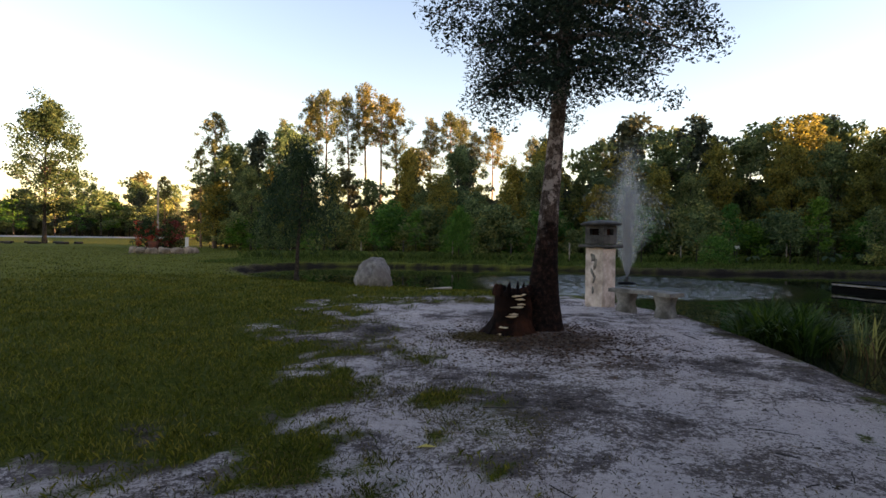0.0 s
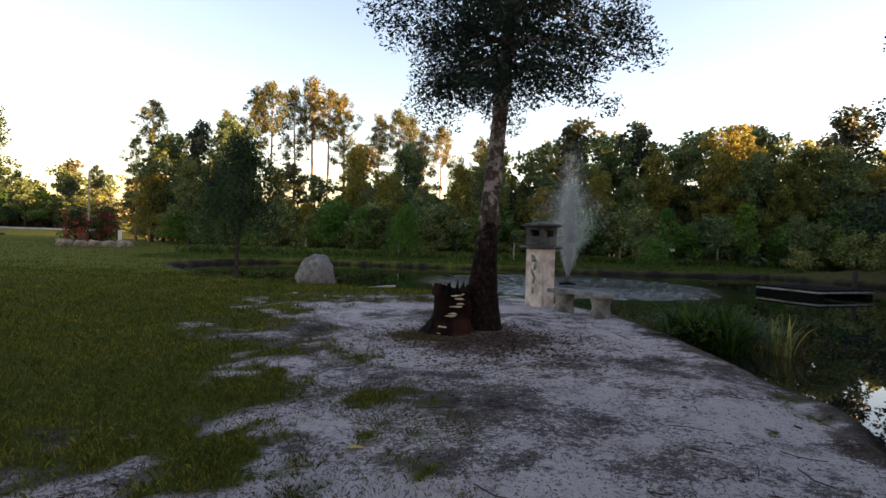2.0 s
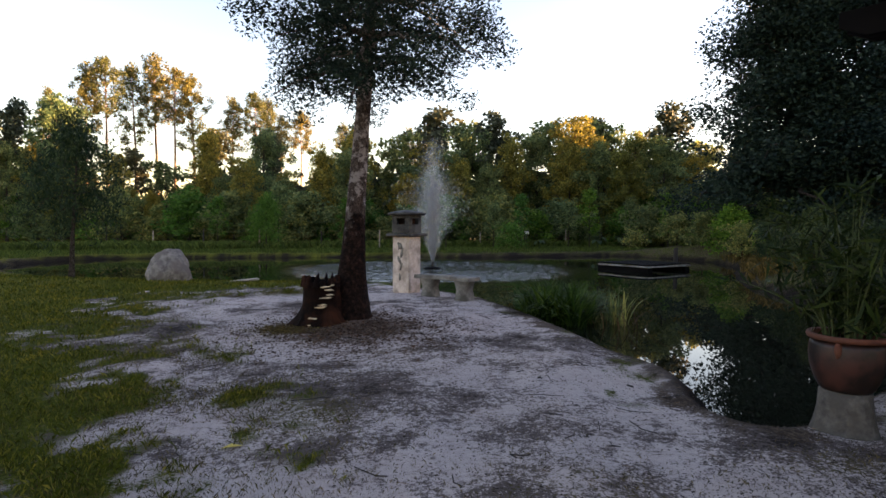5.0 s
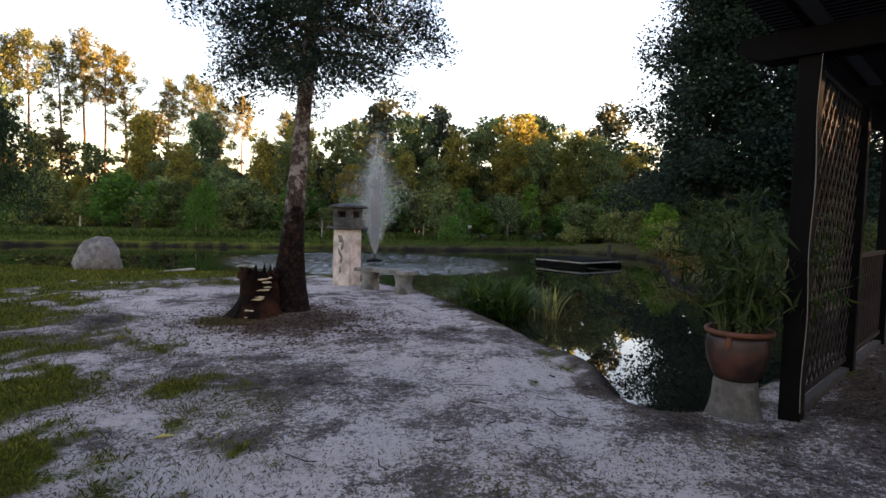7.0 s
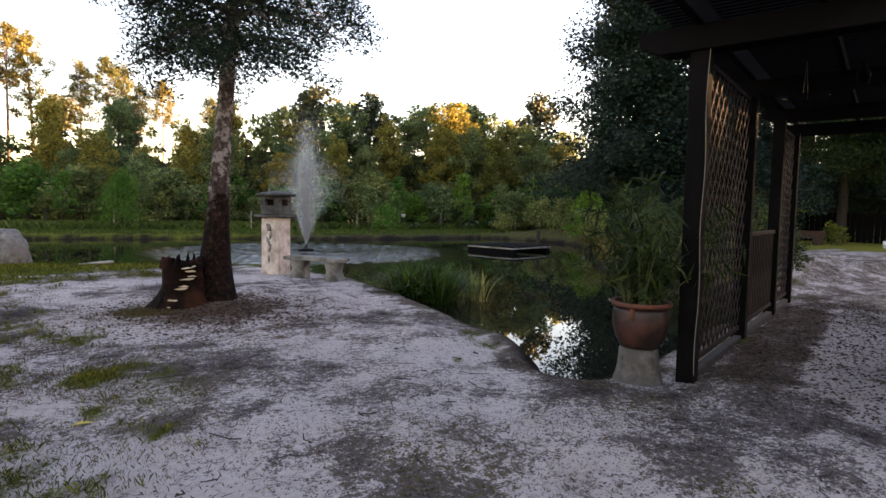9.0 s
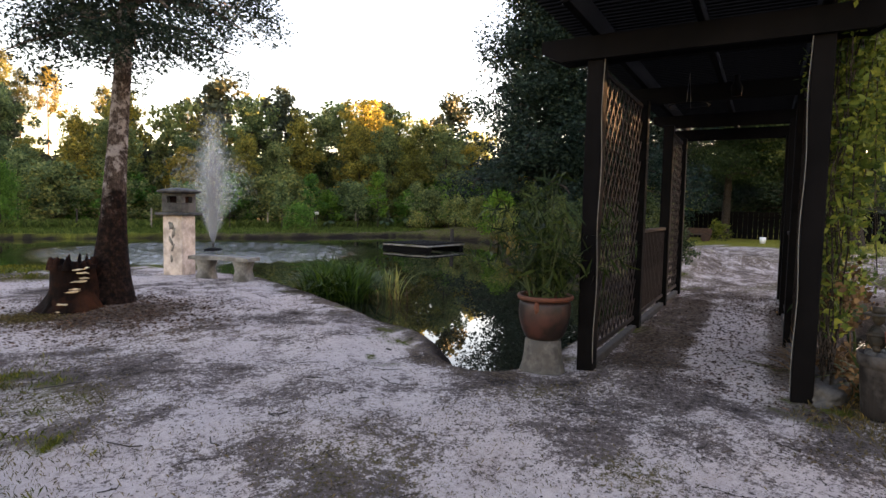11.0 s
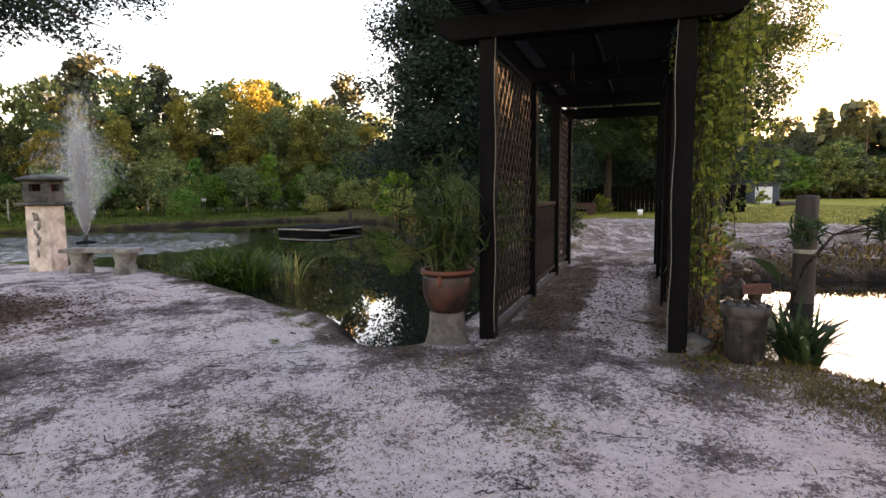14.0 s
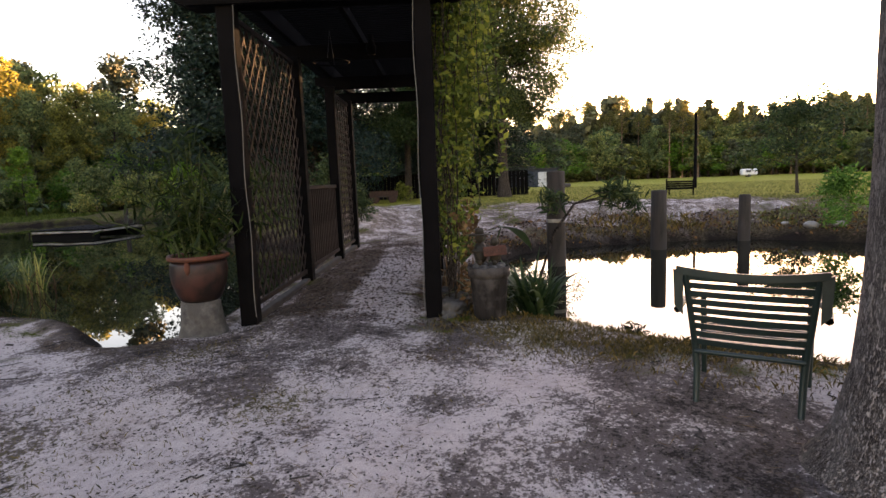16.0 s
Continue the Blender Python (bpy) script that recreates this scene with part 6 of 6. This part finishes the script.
for i, (x, y, s) in enumerate(((13.7, -3.6, 0.2), (13.75, -4.1, 0.17), (14.1, -3.2, 0.1))):
    ob = new("shore_stone", rock((s, s * 0.7, s * 0.45), 80 + i, WHITESTONE, sub=3))
    ob.matrix_world = Matrix.Translation((x, y, at_ground(x, y) + s * 0.2))
    tagged(ob, "pale stone on the pond's far bank", "stone", "shore stones")
for i in range(9):
    u = 0.12 + i * 0.3
    p = in_pergola(u, -1.04 - 0.03 * math.sin(i * 2), 0)
    ob = new("edging_stone", rock((0.22, 0.11, 0.09), 100 + i, DAMPSTONE, sub=4, rough=0.3, square=3.2))
    ob.matrix_world = Matrix.Translation((p[0], p[1], at_ground(p[0], p[1]) + 0.03))
    tagged(ob, "grey rough stone edging the sandy path", "stone", "path edging stones")
lf = new("fallen_leaf", mesh_of("fallen_leaf", np.array([(-0.07, 0, 0.004), (0, 0.03, 0.02), (0.07, 0, 0.008), (0, -0.03, 0.02)]), np.array([[0, 1, 2, 3]]), DEADLEAF))
lf.matrix_world = Matrix.Translation((-0.08, 4.08, at_ground(-0.08, 4.08) + 0.004))
tagged(lf, "single yellow fallen leaf on the sand", "leaf")


# -- ground cover that nobody could count
BANK_GRASS = leafy("bank_grass_blades", (0.035, 0.03, 0.008), (0.085, 0.066, 0.02), (0.2, 0.14, 0.05), 0.3)

def scattered(n, x0, x1, y0, y1):
    return rng.uniform(x0, x1, n), rng.uniform(y0, y1, n)


def cover(keep, x, y):
    return x[keep], y[keep]


def water_distance(x, y):
    return np.minimum(signed_distance(x, y, POND_LINE), signed_distance(x, y, EAST_LINE))


def blades_of_grass(x, y, length, width):
    n = len(x)
    z = ground_height(x, y)
    a = rng.random(n) * 6.283
    lean = rng.uniform(0.1, 0.9, n)[:, None] * np.stack([np.cos(a), np.sin(a), 0 * a], -1)
    side = np.stack([-np.sin(a), np.cos(a), 0 * a], -1) * width * 0.5
    root = np.stack([x, y, z - 0.005], -1)
    L = (length * rng.uniform(0.5, 1.3, n))[:, None]
    mid = root + lean * L * 0.35 + np.array([0, 0, 1.0]) * L * 0.6
    tip = root + lean * L + np.array([0, 0, 1.0]) * L * 0.85
    v = np.stack([root - side, root + side, mid + side * 0.7, tip, mid - side * 0.7], 1).reshape(-1, 3)
    i = np.arange(n)[:, None] * 5
    return v, np.concatenate([i, i + 1, i + 2, i + 3, i + 4], 1)


x, y = scattered(480000, -13, 2.0, 1.2, 20)
x, y = cover((rng.random(len(x)) < np.clip(4.5 / np.hypot(x, y), 0.05, 1) ** 1.6) & (np.arctan2(x, y) > -0.85), x, y)
keep = (sand_field(x, y) + 0.16 * rng.normal(size=len(x)) < 0.44) & (water_distance(x, y) > 0.2)
x, y = cover(keep, x, y)
far = np.clip(np.hypot(x, y) / 5, 1, 3)
tagged(new("lawn_grass", mesh_of("lawn_grass", *blades_of_grass(x, y, 0.05 * far ** 0.3, (0.006 * far)[:, None]), GRASS, False)), "short mown green grass", "grass", kind="stuff")
SPOTS = [(1.65, 2.5, 0.7, 1.0, 700), (2.75, 1.35, 0.2, 0.16, 160), (0.55, 8.05, 0.35, 0.28, 1300), (4.6, 0.05, 0.4, 0.6, 2000), (4.5, -0.9, 0.35, 0.8, 2200), (3.4, 2.6, 0.6, 0.35, 300), (0.2, 4.6, 0.7, 0.9, 1600), (1.0, 12.6, 1.2, 0.4, 2600), (4.9, 6.5, 0.3, 1.5, 900), (2.0, 0.9, 1.4, 1.0, 500), (0.3, 1.8, 0.6, 0.5, 500), (-0.6, 3.4, 0.9, 0.5, 1600), (-0.7, 6.6, 0.6, 1.3, 2200), (-1.3, 9.6, 0.6, 1.6, 1800), (-0.2, 5.2, 0.7, 0.8, 1500)]
x = np.concatenate([mx + sx * rng.normal(size=2 * k) * 0.8 for mx, my, sx, sy, k in SPOTS])
y = np.concatenate([my + sy * rng.normal(size=2 * k) * 0.8 for mx, my, sx, sy, k in SPOTS])
x, y = cover(patchiness(x * 2.2 + 3, y * 2.2) > -0.3, x, y)
keep = water_distance(x, y) > 0.25
x, y = cover(keep, x, y)
tagged(new("thin_grass", mesh_of("thin_grass", *blades_of_grass(x, y, 0.03, 0.003), BANK_GRASS, False)), "thin tufts of grass on the sand", "grass", kind="stuff")
x, y = scattered(30000, 3.6, 6.2, -6, 1.2)
wd = water_distance(x, y)
keep = (wd > 0.05) & (wd < 1.3) & (rng.random(len(x)) < 0.9 - 0.65 * wd)
x, y = cover(keep, x, y)
tagged(new("bank_grass", mesh_of("bank_grass", *blades_of_grass(x, y, 0.05, 0.005), BANK_GRASS, False)), "yellowing grass along the pond edge", "grass", kind="stuff")
x, y = scattered(70000, 9.5, 23, -8, 21)
wd = water_distance(x, y)
keep = (wd > 0.12) & (wd < np.where(y > 5, 3.2, 1.5)) & (patchiness(x * 0.8, y * 0.8) + rng.normal(size=len(x)) > 0.35 * wd) & ((y > 6.5) | (y < 3.0)) & ~((x > 11.2) & (y < 12) & (y > 1.6))
x, y = cover(keep, x, y)
tagged(new("shore_grass", mesh_of("shore_grass", *blades_of_grass(x, y, np.where(y > 5, 0.28, 0.1 + 0.1 * (patchiness(x * 0.7, y * 0.7) > 0.3)), 0.016), BANK_GRASS, False)), "dry brownish grass on the far pond banks", "grass", kind="stuff")
x, y = scattered(90000, -48, 1, 18, 66)
x, y = cover((rng.random(len(x)) < 22 / np.hypot(x, y)) & (water_distance(x, y) > 0.4) & (np.arctan2(x, y) > -0.8) & ((x < -6) | (y < 24)), x, y)
tagged(new("far_lawn_grass", mesh_of("far_lawn_grass", *blades_of_grass(x, y, 0.055, 0.05), GRASS, False)), "mown grass on the far lawn", "grass", kind="stuff")
# blades as pale as the field's ground, with its light put into their colour
x, y = scattered(60000, 14, 62, -16, 10)
x, y = cover((sand_field(x, y) + 0.15 * rng.normal(size=len(x)) < 0.5) & (water_distance(x, y) > 0.6) & (rng.random(len(x)) < 24 / np.hypot(x, y)), x, y)
tagged(new("meadow_grass", mesh_of("meadow_grass", *blades_of_grass(x, y, 0.08, 0.035), leafy("meadow_grass_blades", (0.06, 0.07, 0.015), (0.15, 0.15, 0.04), (0.3, 0.26, 0.09), 0.35), False)), "pale mown grass on the open field", "grass", kind="stuff")
x, y = scattered(40000, -12, 26, 29, 40)
wd = water_distance(x, y)
keep = (wd > 0.3)
x, y = cover(keep, x, y)
tagged(new("rough_grass", mesh_of("rough_grass", *blades_of_grass(x, y, np.where(y > 35, 0.5, 0.16), 0.03), leafy("rough_grass_blades", (0.03, 0.05, 0.01), (0.07, 0.11, 0.02), (0.14, 0.17, 0.04), 0.35), False)), "rough grass along the far bank and fence", "grass", kind="stuff")


def litter_bits(n, x0, x1, y0, y1, size, aspect, mat, name, label, dense):
    x, y = scattered(n, x0, x1, y0, y1)
    x, y = cover(dense(x, y), x, y)
    x, y = cover((water_distance(x, y) > 0.05) & (sand_field(x, y) > 0.3), x, y)
    z = ground_height(x, y) + size * 0.12
    v, f = leaves_at(np.stack([x, y, z], -1), size, aspect, 0.93, 0.0)
    v[:, 2] = np.maximum(v[:, 2], np.repeat(z - size * 0.1, 4))
    tagged(new(name, mesh_of(name, v, f, mat, False)), label, "litter", kind="stuff")


thick = lambda cut, k=1.0: (lambda x, y: patchiness(x * k, y * k) + 0.9 * rng.normal(size=len(x)) > cut)
litter_bits(90000, -2.5, 6.2, 0.4, 13, 0.02, 0.5, LITTER, "leaf_litter", "dark scraps of leaf litter on the sand", thick(0.5))
litter_bits(60000, 0.8, 6.2, -4.0, 3.0, 0.016, 0.5, LITTER, "leaf_litter", "dark scraps of leaf litter on the sand", thick(0.3, 1.3))
litter_bits(12000, -1.5, 6.2, -4.0, 9.0, 0.075, 0.045, LITTER, "pine_needles", "thin brown needles scattered on the sand", thick(0.4, 0.8))
litter_bits(15000, 4.6, 11.0, 0.8, 5.0, 0.035, 0.5, MULCH, "path_litter", "brown litter trodden along the causeway", lambda x, y: abs(-(x - 4.69) * 0.347 + (y - 2.06) * 0.938 + 0.3) + 0.5 * rng.normal(size=len(x)) < 0.7)
litter_bits(14000, -0.4, 3.4, 5.8, 10, 0.04, 0.5, MULCH, "mulch", "brown bark mulch round the oak's foot", lambda x, y: np.hypot(x - 1.4, y - 7.9) + 0.45 * rng.normal(size=len(x)) < 1.25)
litter_bits(9000, 3.7, 5.6, -4, 1.0, 0.035, 0.5, LEAF_DRY, "dry_leaf_litter", "brown dry leaves by the pond edge", lambda x, y: patchiness(x * 1.3, y) + 0.7 * rng.normal(size=len(x)) > 0.7)


def bank_scraps(n, size, mat, name, label):
    x, y = scattered(n, 9.0, 21, -10, 3)
    wd = signed_distance(x, y, EAST_LINE)
    x, y = cover((wd > 0.05) & (wd < 1.9) & (patchiness(x, y * 1.3) + rng.normal(size=n) > 0.0), x, y)
    v, f = leaves_at(np.stack([x, y, ground_height(x, y) + 0.02], -1), size, 0.6, 0.5)
    tagged(new(name, mesh_of(name, v, f, mat, False)), label, "litter", kind="stuff")


bank_scraps(40000, 0.06, MULCH, "bank_litter", "dark leaf litter lying on the far bank")
bank_scraps(9000, 0.07, LEAF_DRY, "dry_leaf_litter", "brown dry leaves lying on the far bank")


def twigs(n, x0, x1, y0, y1):
    pieces = []
    while len(pieces) < n:
        x, y = rng.uniform(x0, x1), rng.uniform(y0, y1)
        if float(sand_field(np.array([x]), np.array([y]))[0]) < 0.4 or float(water_distance(np.array([x]), np.array([y]))[0]) < 0.2:
            continue
        a, L = rng.random() * 3.14, 0.05 + 0.3 * rng.random() ** 3
        t = np.linspace(-0.5, 0.5, 4)
        px, py = x + t * L * math.cos(a) + rng.normal(size=4) * 0.02, y + t * L * math.sin(a) + rng.normal(size=4) * 0.02
        pieces.append(tube(np.stack([px, py, ground_height(px, py) + 0.008], -1), rng.uniform(0.002, 0.005), 4))
    return joined(pieces)


tagged(new("twigs", mesh_of("twigs", *twigs(240, -1.5, 6.0, -3.5, 11), OLDWOOD)), "thin dry twigs scattered on the sand", "twigs", kind="stuff")
